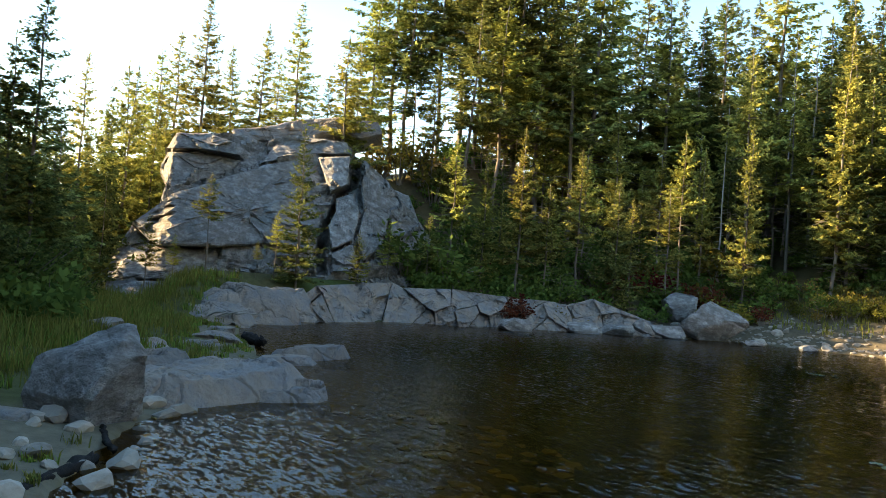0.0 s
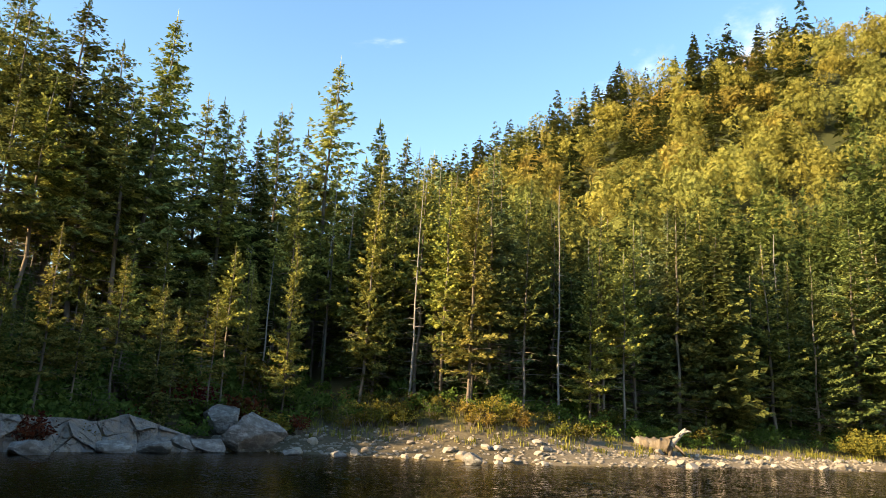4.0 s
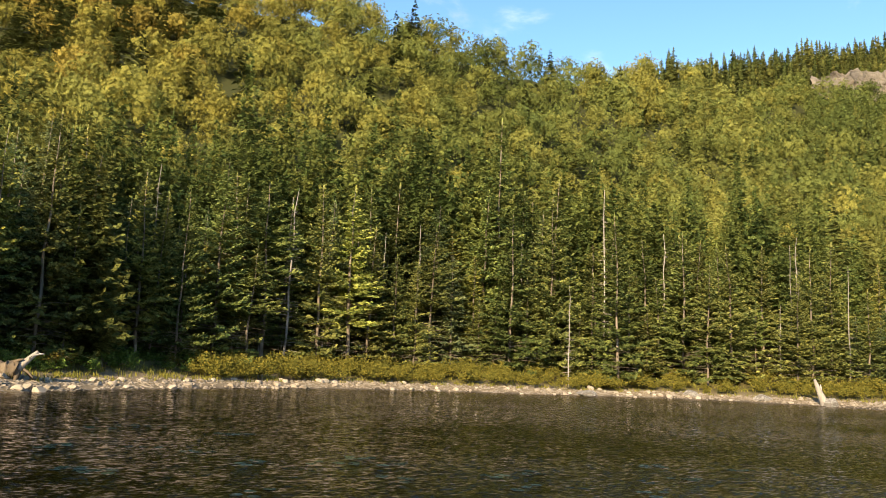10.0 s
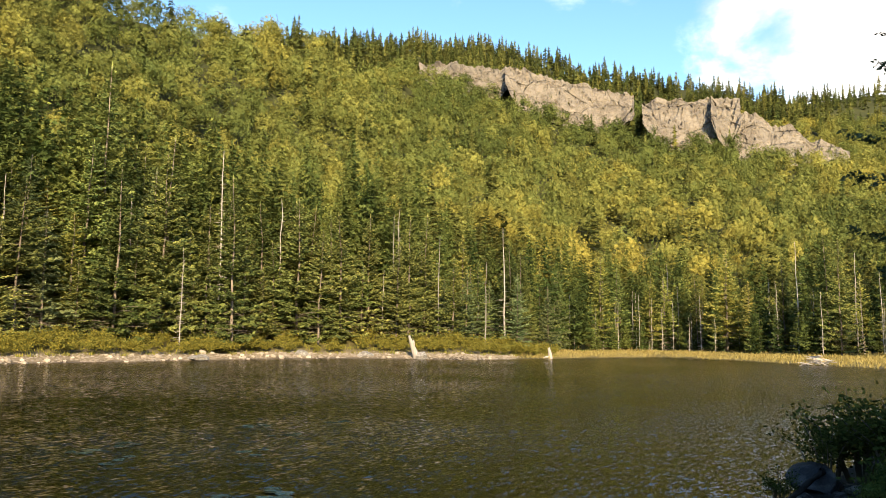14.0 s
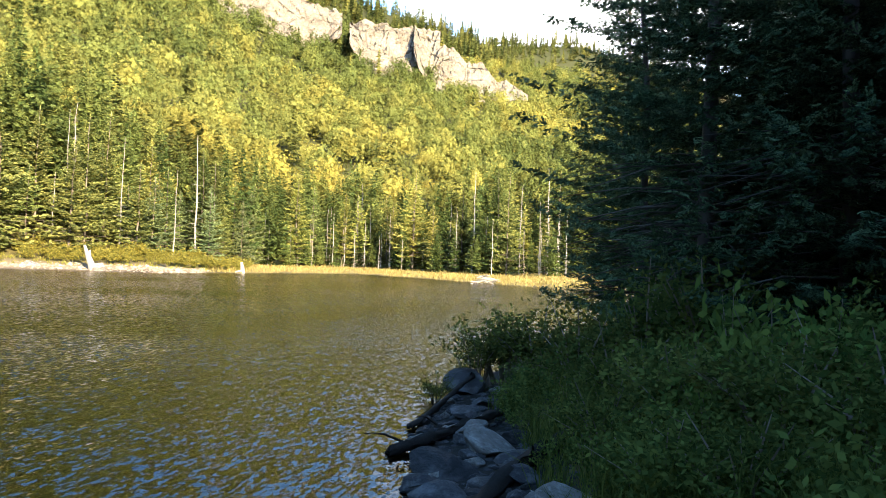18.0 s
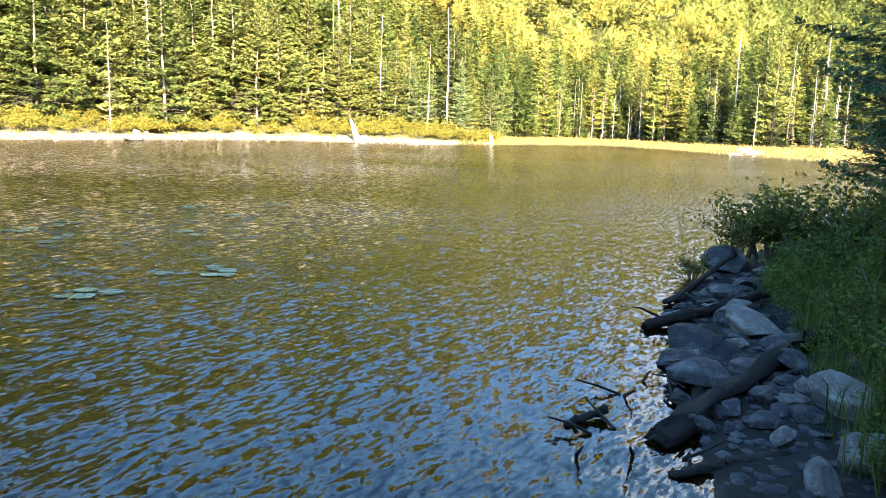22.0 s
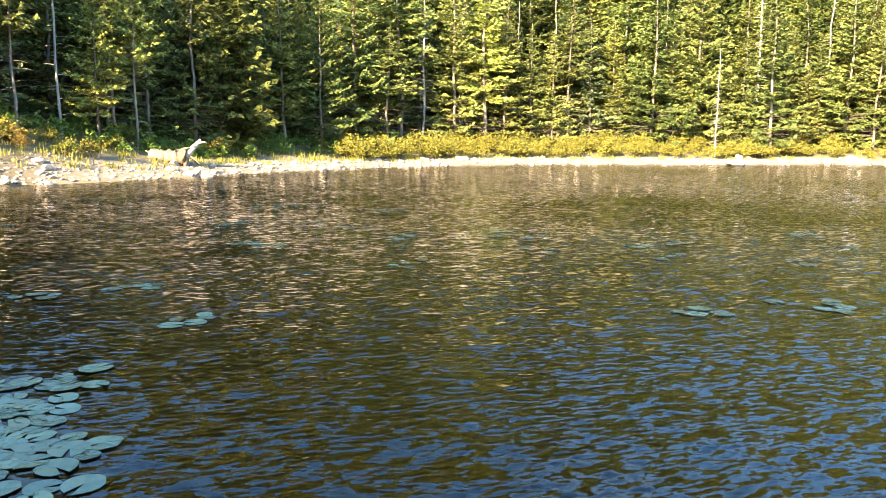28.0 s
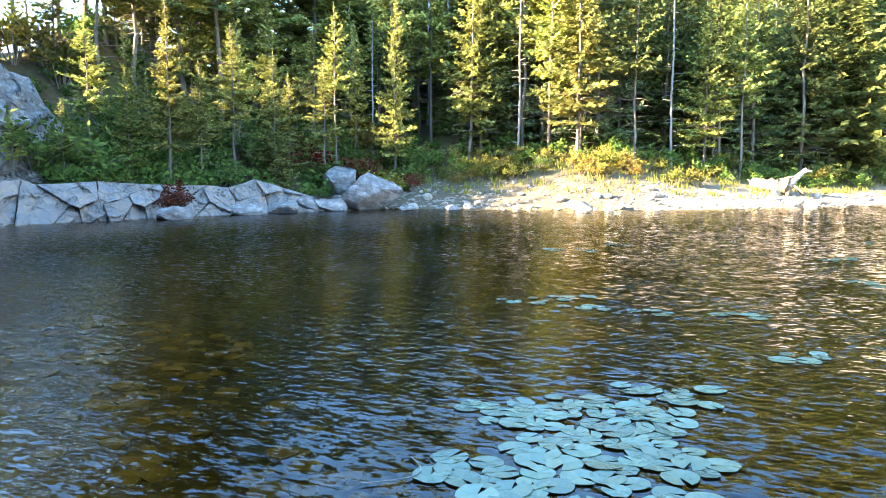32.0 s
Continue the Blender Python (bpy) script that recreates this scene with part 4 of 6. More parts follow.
def back_rows(name, label, rows, tall, kinds=(0, 1, 2, 3, 4)):
    """The trees behind the front rows, standing close, as one wood; rows are (bearing from, to, metres behind the edge from, to, count, height from, to)."""
    places = []
    for y0, y1, a, b, n, h0, h1 in rows:
        for _ in range(n):
            yaw, back = rng.uniform(y0, y1), rng.uniform(a, b)
            p = polar(yaw, float(np.interp(yaw, EDGE_YAW, EDGE_D)) + back)
            if -73 < yaw < -50 and p.length < 37:     # the outcrop stays clear
                continue
            places.append((p.x, p.y, ground_z(p.x, p.y) - 0.2, rng.uniform(h0, h1) / 10, rng.random(), rng.choice(kinds)))
    return wood(name, label, NEARCON, places, M_BACKSPRUCE)


back_rows("spruce_wood", "dense spruce wood behind the front rows of shore trees",
          ((-84, -73, 14, 34, 24, 5, 7), (0, 14, 16, 30, 44, 8, 13), (12, 56, 14, 28, 170, 11, 18), (46, 68, 13, 30, 70, 8, 14), (64, 91, 18, 28, 80, 3, 7), (66, 94, 30, 52, 150, 8, 14)), 10)
# the trees behind the knoll's spruces and the dense stand, each as high as its tip shows over the front rows
places = []
for n, y0, y1, d0, d1, t0, t1 in ((30, -48, -24, 42, 54, 13, 20.5), (80, -30, 5, 44, 60, 12, 17.5)):
    for _ in range(n):
        yaw, d, top = rng.uniform(y0, y1), rng.uniform(d0, d1), rng.uniform(t0, t1)
        p = polar(yaw, d)
        z = ground_z(p.x, p.y) - 0.1
        places.append((p.x, p.y, z, (1.7 + d * math.tan(radians(top)) - z) / 10, rng.random(), rng.randrange(6)))
wood("back_spruces", "spruces standing close behind the shore's front rows", NEARCON, places, M_BACKSPRUCE)
# unseen spruces added on bank and ridge at the standpoint's back, to shade the near bank
places = []
for i in range(120):
    x, y = rng.uniform(-36, -6), rng.uniform(-24, -4)
    if shore_distance(x, y)[0] > 5 and y < -0.25 * x - 9:
        places.append((x, y, ground_z(x, y) - 0.2, rng.uniform(0.75, 1.0), rng.random(), rng.randint(5, 8)))
for i in range(46):                         # tall unseen trees added on the bank beside the cove, to cast shade
    x, y = rng.uniform(-31, -18), rng.uniform(-7, 0.4)
    if shore_distance(x, y)[0] > 3:
        places.append((x, y, ground_z(x, y) - 0.2, rng.uniform(1.2, 1.45), rng.random(), rng.randint(5, 8)))
for i in range(190):
    x, y = rng.uniform(-18, 28), rng.uniform(-26, -5.5)
    if math.hypot(x, y) > 12:
        places.append((x, y, ground_z(x, y) - 0.2, rng.uniform(1.0, 1.5), rng.random() * 0.4, rng.randint(5, 8)))
wood("ridge_wood", "unseen spruce wood added behind the standpoint to shade the banks", FARCON, places, M_CONWOODS)
zone(10, -98, -76, 5, 14, (0, 1, 4, 6), 4, 8, "on the grassy bank", 1.6)

# ---- rocks ----
def rock_mesh(seed, mat, sx=1.0, sy=1.0, sz=1.0, level=3, cuts=9, rough=0.09, flat=0.0):
    """An angular boulder within the box sx, sy, sz: a ball cut by planes, then weathered."""
    r = random.Random(seed)
    bm = bmesh.new()
    bmesh.ops.create_icosphere(bm, subdivisions=level, radius=1.0)
    planes = []
    for _ in range(cuts):
        n = Vector((r.gauss(0, 1), r.gauss(0, 1), r.gauss(0, 0.8))).normalized()
        planes.append((n, r.uniform(0.55, 0.86)))
    if flat:
        planes.append((Vector((r.uniform(-0.1, 0.1), -0.25, 1)).normalized(), flat))
    off = Vector((seed * 3.7, seed * 1.3, seed * 0.7))
    for v in bm.verts:
        p = v.co * 1.15
        for n, d in planes:
            e = p.dot(n) - d
            if e > 0:
                p = p - n * e
        q = p * 2.0 + off
        p = p * (1 + rough * (noise.noise(q) + 0.5 * noise.noise(q * 2.3) + 0.3 * noise.noise(q * 5.1) + 0.2 * noise.noise(q * 9.7)))
        v.co = p
    lo = [min(v.co[i] for v in bm.verts) for i in range(3)]
    hi = [max(v.co[i] for v in bm.verts) for i in range(3)]
    for v in bm.verts:
        v.co = Vector([((v.co[i] - lo[i]) / (hi[i] - lo[i]) - 0.5) * s for i, s in enumerate((sx, sy, sz))])
    me = bpy.data.meshes.new("rock")
    bm.to_mesh(me)
    bm.free()
    me.materials.append(mat)
    return me


def fracture(p, size, seed):
    """Depth of a broken rock face at p: blocks standing proud by different amounts, with open joints between."""
    q = Vector((p[0] / size, p[1] / size, p[2] / size * 1.3)) + Vector((seed, seed * 2, 0)) + 0.35 * noise.noise_vector(Vector(p) * 0.9 / size)
    dist, pts = noise.voronoi(q)
    gap = dist[1] - dist[0]
    lean = (q - pts[0]).dot(Vector((noise.cell(pts[0] * 5.1), noise.cell(pts[0] * 7.7), noise.cell(pts[0] * 3.3))))
    return 0.5 * noise.cell(pts[0] * 9.1) + 0.5 * lean - 0.35 * max(0, 1 - gap / 0.06)


def slab_mesh(seed, mat, sx, sy, h, block=0.9, n=46, tip=0.0, slope=0.3):
    """A flat cracked slab, sx by sy and h thick: joined blocks, steep broken sides, higher towards one end by tip."""
    vs = []
    for i in range(n + 1):
        for j in range(n + 1):
            u, v = 2 * i / n - 1, 2 * j / n - 1
            rho = (abs(u) ** 3 + abs(v) ** 3) ** (1 / 3) * (1.12 + 0.30 * noise.noise((u * 1.6 + seed, v * 1.6, seed)) + 0.08 * noise.noise((u * 6, v * 6, seed)))
            if rho > 1:
                u, v, rho = u / rho, v / rho, 1.0
            side = min(1, (1 - rho) / slope) ** 0.75
            p = Vector((u * sx / 2, v * sy / 2, 0))
            z = -0.5 * h + side * h * (0.80 + tip * u + 0.20 * fracture(p * 1.0, block, seed) + 0.05 * noise.noise(p * 4) + 0.03 * noise.noise(p * 11))
            vs.append((p.x, p.y, z))
    m = n + 1
    return mesh_of("slab", vs, [(i * m + j, (i + 1) * m + j, (i + 1) * m + j + 1, i * m + j + 1) for i in range(n) for j in range(n)], mat)


# the outcrop on the knoll: a fractured face by bearing and elevation, split by a deep crack, with loose blocks on top
outcrop = thing("rock_outcrop", "grey lichen-covered granite outcrop split by a deep crack", "rock outcrop")
RIM = np.array([(-73, -0.8), (-72.6, -0.3), (-71.4, 1.8), (-70.2, 3.1), (-69.8, 5), (-69.5, 8.0), (-68.2, 8.7), (-65, 9.2), (-63.4, 8.7), (-61.5, 9.4), (-58.2, 9.9), (-56.6, 8.7),
                (-55.5, 7.8), (-54.3, 6.8), (-53.5, 6.0), (-51.6, 4.0), (-50, 2.0), (-49.2, 0.5)])
CRACK = np.array([(-0.7, -58.4), (0.8, -58.6), (2.5, -58.4), (3.8, -57.9), (5.4, -57.5), (6.1, -56.6), (8.7, -56.4)])
FOOT = np.array([(-73, 24.0), (-68, 25.2), (-60, 25.8), (-56, 25.6), (-50, 26.2)])


cols, rows = np.arange(-73, -49.1, 0.13), 56
vs = []
for yaw in cols:
    et, db = np.interp(yaw, RIM[:, 0], RIM[:, 1]), np.interp(yaw, FOOT[:, 0], FOOT[:, 1])
    for j in range(rows + 5):
        f = min(1, j / rows)
        e = -4.5 + (et + 4.5) * f
        bed = (e - 0.34 * (yaw + 62)) / 1.9 + 0.5 * noise.noise((yaw * 0.35, e * 0.35, 2))
        back = 5.0 * f ** 1.15 - 0.55 * (bed - math.floor(bed)) ** 2 + max(0, j - rows) * 1.5
        d = db + back
        z = 1.7 + d * math.tan(radians(e)) if j <= rows else vs[-1][2] + 0.05
        p = polar(yaw, d, z)
        deep = -0.45 * fracture(p, 4.6, 3) - 0.26 * fracture(p, 1.7, 8) - 0.35 * noise.noise(p * 0.4) - 0.24 * noise.noise(Vector((p.x, p.y, p.z * 2.2)) * 1.3) - 0.10 * noise.noise(p * 3.7) - 0.04 * noise.noise(p * 8)
        if -0.9 < e < 9:
            off = abs(yaw - np.interp(e, CRACK[:, 0], CRACK[:, 1])) - 0.25 - 0.12 * noise.noise((e * 1.5, 1, 0))
            deep += 1.3 * max(0, 1 - max(0, off) / 0.16)
        if -69.6 < yaw < -64.5:                 # undercut below the cap
            deep += 0.9 * max(0, 1 - abs(e - 6.9 - 0.10 * (yaw + 67) - 0.35 * noise.noise((yaw * 0.9, 5, 5))) / 0.28) * min(1, (yaw + 69.6), (-64.5 - yaw))
        deep *= 1 if j <= rows else 0.3
        vs.append(polar(yaw, d + deep, z))
m = rows + 5
fs = [(i * m + j, (i + 1) * m + j, (i + 1) * m + j + 1, i * m + j + 1) for i in range(len(cols) - 1) for j in range(m - 1)]
part("rock_face", mesh_of("rock_face", vs, fs, M_ROCK), outcrop)


def rock_block(name, outline, depth, proud, mat, parent, seed, thick=1.1, edge=0.10, rough=1.0):
    """One block of jointed rock: an outline in bearing and elevation, its front proud of the face's depth, edges worn, sides running back."""
    g = random.Random(seed)
    cy, ce = sum(p[0] for p in outline) / len(outline), sum(p[1] for p in outline) / len(outline)
    rim = []
    for (a0, e0), (a1, e1) in zip(outline, outline[1:] + outline[:1]):
        n = max(2, int(math.hypot(a1 - a0, e1 - e0) / 0.22))
        for k in range(n):
            t = k / n
            rim.append((a0 + (a1 - a0) * t + 0.07 * noise.noise((a0 + t * 3, e0, seed)), e0 + (e1 - e0) * t + 0.07 * noise.noise((a0, e0 + t * 3, seed + 4))))
    lean_a, lean_e = g.uniform(-0.10, 0.10), g.uniform(-0.06, 0.10)
    rings = [0.0] + [0.1 * k for k in range(1, 10)] + [0.95, 0.985, 1.0]
    vs, n = [], len(rim)
    for s in rings:
        for a, e in rim:
            a, e = cy + (a - cy) * s, ce + (e - ce) * s
            d = depth(a, e)
            p = polar(a, d, 1.7 + d * math.tan(radians(e)))
            r = 0.13 * noise.noise(p * 0.9) + 0.30 * fracture(p, 2.6, seed) + 0.10 * fracture(p, 0.9, seed + 3) + 0.06 * noise.noise(p * 3.1) + 0.03 * noise.noise(p * 7.5)
            d += -proud + lean_a * (a - cy) + lean_e * (e - ce) + rough * r + (0 if s < 0.93 else edge * ((s - 0.93) / 0.07) ** 1.5)
            vs.append(polar(a, d, 1.7 + d * math.tan(radians(e))))
    for a, e in rim:
        d = depth(a, e) + thick
        vs.append(polar(a, d, 1.7 + depth(a, e) * math.tan(radians(e)) - 0.1))
    m = len(rings)
    fs = [(i * n + k, i * n + (k + 1) % n, (i + 1) * n + (k + 1) % n, (i + 1) * n + k) for i in range(m) for k in range(n)]
    return part(name, mesh_of(name, vs, fs, mat), parent)


def face_depth(yaw, e):
    et, db = float(np.interp(yaw, RIM[:, 0], RIM[:, 1])), float(np.interp(yaw, FOOT[:, 0], FOOT[:, 1]))
    return db + 5.0 * max(0, min(1.25, (e + 4.5) / (et + 4.5))) ** 1.15


# the cap and the block under it, the great sloping slab, the blocks beside the crack, the summit and the low ledges
rock_block("cap_block", [(-70.0, 7.35), (-69.4, 8.5), (-67.2, 8.75), (-65.3, 8.3), (-64.9, 7.45), (-67.5, 7.6)], face_depth, 1.0, M_ROCK, outcrop, 21, 2.5)
rock_block("side_block", [(-70.3, 6.0), (-69.9, 7.1), (-67.5, 7.3), (-64.9, 7.1), (-65.5, 6.15), (-68.0, 5.2), (-69.4, 4.3)], face_depth, 0.35, M_ROCK, outcrop, 22, 1.6)
rock_block("great_slab", [(-71.8, 1.9), (-69.3, 4.2), (-65.4, 5.95), (-63.0, 7.0), (-59.6, 8.0), (-58.5, 5.2), (-58.9, 2.9), (-59.3, 1.1), (-62.5, 1.2), (-66.0, 0.7), (-70.2, 0.5)], face_depth, 0.75, M_ROCK, outcrop, 23, 1.5, 0.18, 1.0)
rock_block("lower_face", [(-72.7, -0.1), (-71.8, 1.7), (-70.1, 0.3), (-66.0, 0.5), (-62.5, 1.0), (-59.2, 0.9), (-58.7, -0.6), (-61.0, -1.7), (-65.0, -1.6), (-69.0, -1.8), (-72.3, -2.0)], face_depth, 0.15, M_ROCK, outcrop, 24, 1.2, 0.1, 1.6)
rock_block("upper_layer", [(-63.4, 7.1), (-62.4, 8.7), (-59.8, 9.3), (-57.3, 9.2), (-57.0, 8.4), (-59.6, 8.15)], face_depth, 0.15, M_ROCK, outcrop, 25, 1.5)
rock_block("corner_block", [(-59.3, 7.9), (-57.0, 8.2), (-57.0, 6.1), (-58.2, 5.4)], face_depth, 0.6, M_ROCK, outcrop, 34, 1.5, 0.14)
rock_block("summit_slab", [(-65.3, 8.5), (-65.6, 9.3), (-63.0, 9.8), (-61.0, 10.5), (-58.0, 11.0), (-55.1, 10.9), (-54.7, 10.1), (-57.0, 9.3), (-60.0, 9.3), (-62.5, 8.8)], face_depth, -1.0, M_SLAB, outcrop, 26, 3.0)
rock_block("split_block", [(-57.8, 5.0), (-56.5, 5.5), (-55.9, 4.2), (-56.3, 2.0), (-57.8, 1.2), (-58.2, 2.9), (-57.7, 4.0)], face_depth, 0.55, M_ROCK, outcrop, 27, 1.2, 0.14)
rock_block("split_block", [(-57.8, 0.9), (-56.3, 1.7), (-55.7, 0.2), (-56.4, -0.4), (-57.6, -0.4)], face_depth, 0.4, M_ROCK, outcrop, 28, 1.0, 0.14)
rock_block("lichen_block", [(-56.0, 5.7), (-55.8, 7.8), (-54.6, 6.6), (-53.7, 4.4), (-54.0, 1.7), (-55.4, 0.5), (-56.0, 2.0), (-55.6, 4.2)], face_depth, 0.6, M_ROCK, outcrop, 29, 1.4, 0.16)
rock_block("shoulder_block", [(-53.5, 4.2), (-53.9, 6.1), (-52.4, 5.7), (-51.2, 3.2), (-51.9, 1.0), (-53.6, 1.3)], face_depth, 0.2, M_ROCK, outcrop, 30, 1.4)
rock_block("foot_block", [(-73.0, -2.2), (-71.0, -2.1), (-68.2, -2.0), (-67.9, -4.6), (-72.0, -4.8), (-73.2, -3.6)], face_depth, 0.8, M_ROCK, outcrop, 31, 1.4, 0.16)
rock_block("foot_ledge", [(-67.8, -2.2), (-64.8, -1.8), (-63.2, -2.4), (-63.9, -4.6), (-67.6, -4.6)], face_depth, 1.0, M_SLAB, outcrop, 32, 1.6, 0.16)
rock_block("foot_ledge", [(-63.0, -2.2), (-60.5, -1.9), (-59.7, -3.2), (-60.6, -4.6), (-63.6, -4.6)], face_depth, 0.8, M_SLAB, outcrop, 33, 1.6, 0.16)
# the shelf of joined slabs along the water below it
SHELF_TOP = np.array([(-61.4, -3.9), (-59.5, -2.6), (-58.1, -0.8), (-55.7, -0.2), (-53.8, -0.6), (-51.3, -1.7), (-50.7, -1.5), (-48.5, -1.0), (-45.2, -0.2), (-44.4, -1.6),
                      (-41.6, -0.9), (-40.9, -1.8), (-39.4, -1.4), (-36.5, -0.4), (-35.4, -2.0), (-33.0, -2.4)])
SHELF_SEEDS = [(-60.3, -3.3), (-59.4, -4.2), (-55.8, -2.4), (-51.2, -3.0), (-49.6, -1.9), (-48.9, -3.4), (-46.6, -1.0), (-45.6, -2.0), (-47.3, -2.9),
               (-46.2, -3.6), (-43.9, -2.6), (-44.9, -3.3), (-42.1, -2.7), (-42.9, -1.5), (-41.4, -3.4), (-40.7, -2.1), (-38.5, -1.7), (-36.7, -1.2), (-38.2, -2.9),
               (-36.4, -2.6), (-35.2, -2.5), (-34.0, -2.8), (-47.6, -1.9), (-50.5, -3.6)]


def shelf_depth(yaw, e):
    de, t = float(np.interp(yaw, EDGE_YAW, EDGE_D)), math.tan(radians(e))
    z = (1.7 + de * t) / (1 - 1.0 * t)
    return de + 1.0 * z - 0.15


def cell(seed, others, box):
    """The part of a box that lies nearer to one seed than to the others."""
    poly = box
    for o in others:
        mx, my, nx, ny = (seed[0] + o[0]) / 2, (seed[1] + o[1]) / 2, (o[0] - seed[0]), (o[1] - seed[1])
        inside = [(p[0] - mx) * nx + (p[1] - my) * ny for p in poly]
        out = []
        for k in range(len(poly)):
            p, q, a, b = poly[k], poly[(k + 1) % len(poly)], inside[k], inside[(k + 1) % len(poly)]
            if a <= 0:
                out.append(p)
            if (a < 0) != (b < 0) and a != b:
                out.append((p[0] + (q[0] - p[0]) * a / (a - b), p[1] + (q[1] - p[1]) * a / (a - b)))
        poly = out
        if not poly:
            break
    return poly


shelf = thing("rock_shelf", "pale granite shelf of joined cracked blocks sloping into dark water", "rock shelf")
for k, sd0 in enumerate(SHELF_SEEDS):
    poly = cell(sd0, SHELF_SEEDS[:k] + SHELF_SEEDS[k + 1:], [(-61.4, -4.6), (-33.0, -4.6), (-33.0, 0.3), (-61.4, 0.3)])
    cx, cy = sum(p[0] for p in poly) / len(poly), sum(p[1] for p in poly) / len(poly)
    poly = [(cx + (p[0] - cx) * 0.985, min(cy + (p[1] - cy) * 0.985, float(np.interp(p[0], SHELF_TOP[:, 0], SHELF_TOP[:, 1])) - 0.02)) for p in poly]
    rock_block("block", poly, shelf_depth, 0.10 + 0.45 * ((k * 37) % 10) / 10, M_SLAB, shelf, 60 + k, 1.4, 0.05, 1.0)
# slabs and boulders along the water under the outcrop
SLABS = [("slab", -19.8, 9.8, 0.45, 3.6, 2.8, 1.4, -64, 5), ("slab", -18.7, 8.5, 0.25, 2.2, 1.8, 0.9, -60, 0), ("slab", -20.6, 11.3, 0.5, 2.6, 2.2, 1.3, -62, 4),
         ("boulder", -14.9, 26.2, 0.60, 2.4, 1.8, 1.6, -30, 14), ("boulder", -16.75, 26.8, 1.1, 1.4, 1.5, 1.3, -32, 0),
         ("boulder", -16.45, 24.05, 0.30, 0.85, 0.85, 0.6, -35, 0), ("boulder", -17.3, 21.6, 0.12, 1.2, 1.0, 0.55, -39, 0), ("boulder", -16.8, 22.9, 0.12, 1.3, 1.0, 0.55, -37, 0),
         ("boulder", -15.9, 24.7, 0.15, 1.4, 1.0, 0.65, -33, 0), ("boulder", -22.4, 9.6, 0.2, 1.6, 1.6, 0.9, -68, 0), ("boulder", -17.9, 18.8, 0.1, 1.2, 1.2, 0.6, -44, 8)]
for i, (nm, x, y, z, w, dp, h, yaw, lean) in enumerate(SLABS):
    lab = "pale cracked granite slab sloping into the lake" if nm == "slab" else "weathered grey granite boulder at the water's edge"
    tagged(thing("rock_" + nm, lab, "rock", pose(x, y, z, -6, lean, -yaw), "rocks under the outcrop",
                 data=slab_mesh(80 + i, M_SLAB, w * 1.1, dp * 1.1, h * 0.9, w * 0.45, 40, 0.05, 0.45) if nm == "slab" else rock_mesh(80 + i, M_ROCK, w, dp, h, 4 if w > 1.6 else 3, 10, 0.08)))
# the near rocks on the bank beside the standpoint
thing("boulder", "large lichen-spotted grey boulder on the near bank", "boulder", pose(-7.9, 2.42, 0.36, 0, 8, 70),
      data=rock_mesh(7, M_ROCK, 1.1, 1.1, 1.3, 4, 9, 0.07))
NEAR = [(-9.30, 4.05, 0.13, 3.1, 2.2, 0.66, -92, 0), (-8.75, 5.0, 0.02, 1.5, 1.1, 0.5, -75, 4), (-10.9, 3.6, 0.12, 2.2, 1.7, 0.6, -70, 0), (-12.1, 7.35, 0.06, 1.9, 0.95, 0.46, -98, 3),
        (-11.6, 6.6, 0.02, 1.3, 0.8, 0.3, -66, 0), (-13.4, 5.6, 0.05, 1.5, 1.0, 0.4, -64, 0), (-18.9, 9.3, 0.2, 0.9, 0.6, 0.6, -63, 10), (-14.4, 6.6, 0.05, 1.1, 0.8, 0.4, -63, 0),
        (-13.6, 4.2, 0.35, 0.7, 0.6, 0.4, -70, 0), (-7.9, 1.6, 0.1, 0.9, 0.5, 0.3, -74, 0), (-12.4, 4.6, 0.15, 0.8, 0.6, 0.4, -60, 0), (-15.6, 7.2, 0.05, 0.7, 0.6, 0.35, -60, 0)]
for i, (x, y, z, w, dp, h, yaw, lean) in enumerate(NEAR):
    thing("shore_rock", "pale brown flat granite slab at the water's edge" if w > 1.2 else "small pale granite rock on the bank", "rock", pose(x, y, z, -3, lean, -yaw),
          "rocks on the near bank", data=slab_mesh(120 + i, M_SLAB, w, dp, h, 0.85, 60 if w > 3 else 36, 0.12) if w > 1.2 else rock_mesh(120 + i, M_SLAB, w, dp, h, 3, 12, 0.1))

# stones along the far water's edge
STONES = [rock_mesh(200 + i, M_STONE, 1, 0.85, 0.6, 2, 7, 0.05) for i in range(8)]
edge = np.concatenate([np.linspace(a, b, max(2, int(math.dist(a, b) * 6)), endpoint=False) for a, b in zip(SHORE, SHORE[1:])])
eyaw = np.degrees(np.arctan2(edge[:, 0], edge[:, 1]))
strip = edge[(eyaw > -42) & (eyaw < 63) & (np.hypot(edge[:, 0], edge[:, 1]) > 20)]
r2 = random.Random(9)


def along_edge(back0, back1):
    p = strip[r2.randrange(len(strip))]
    out = Vector((p[0], p[1], 0)).normalized()
    b = r2.uniform(back0, back1)
    x, y = p[0] + out.x * b + r2.uniform(-0.3, 0.3), p[1] + out.y * b + r2.uniform(-0.3, 0.3)
    return x, y, ground_z(x, y)


for i in range(230):
    x, y, z = along_edge(-0.25, 2.4)
    s = r2.uniform(0.18, 0.5) * (1.5 if r2.random() < 0.12 else 1)
    thing("shore_stone", "pale weathered stone on the gravel at the water's edge", "stone",
          pose(x, y, z + s * 0.12, r2.uniform(-15, 15), r2.uniform(-15, 15), r2.uniform(0, 360)) @ Matrix.Diagonal((s, s, s, 1)), "stones along the shore",
          data=STONES[i % 8])
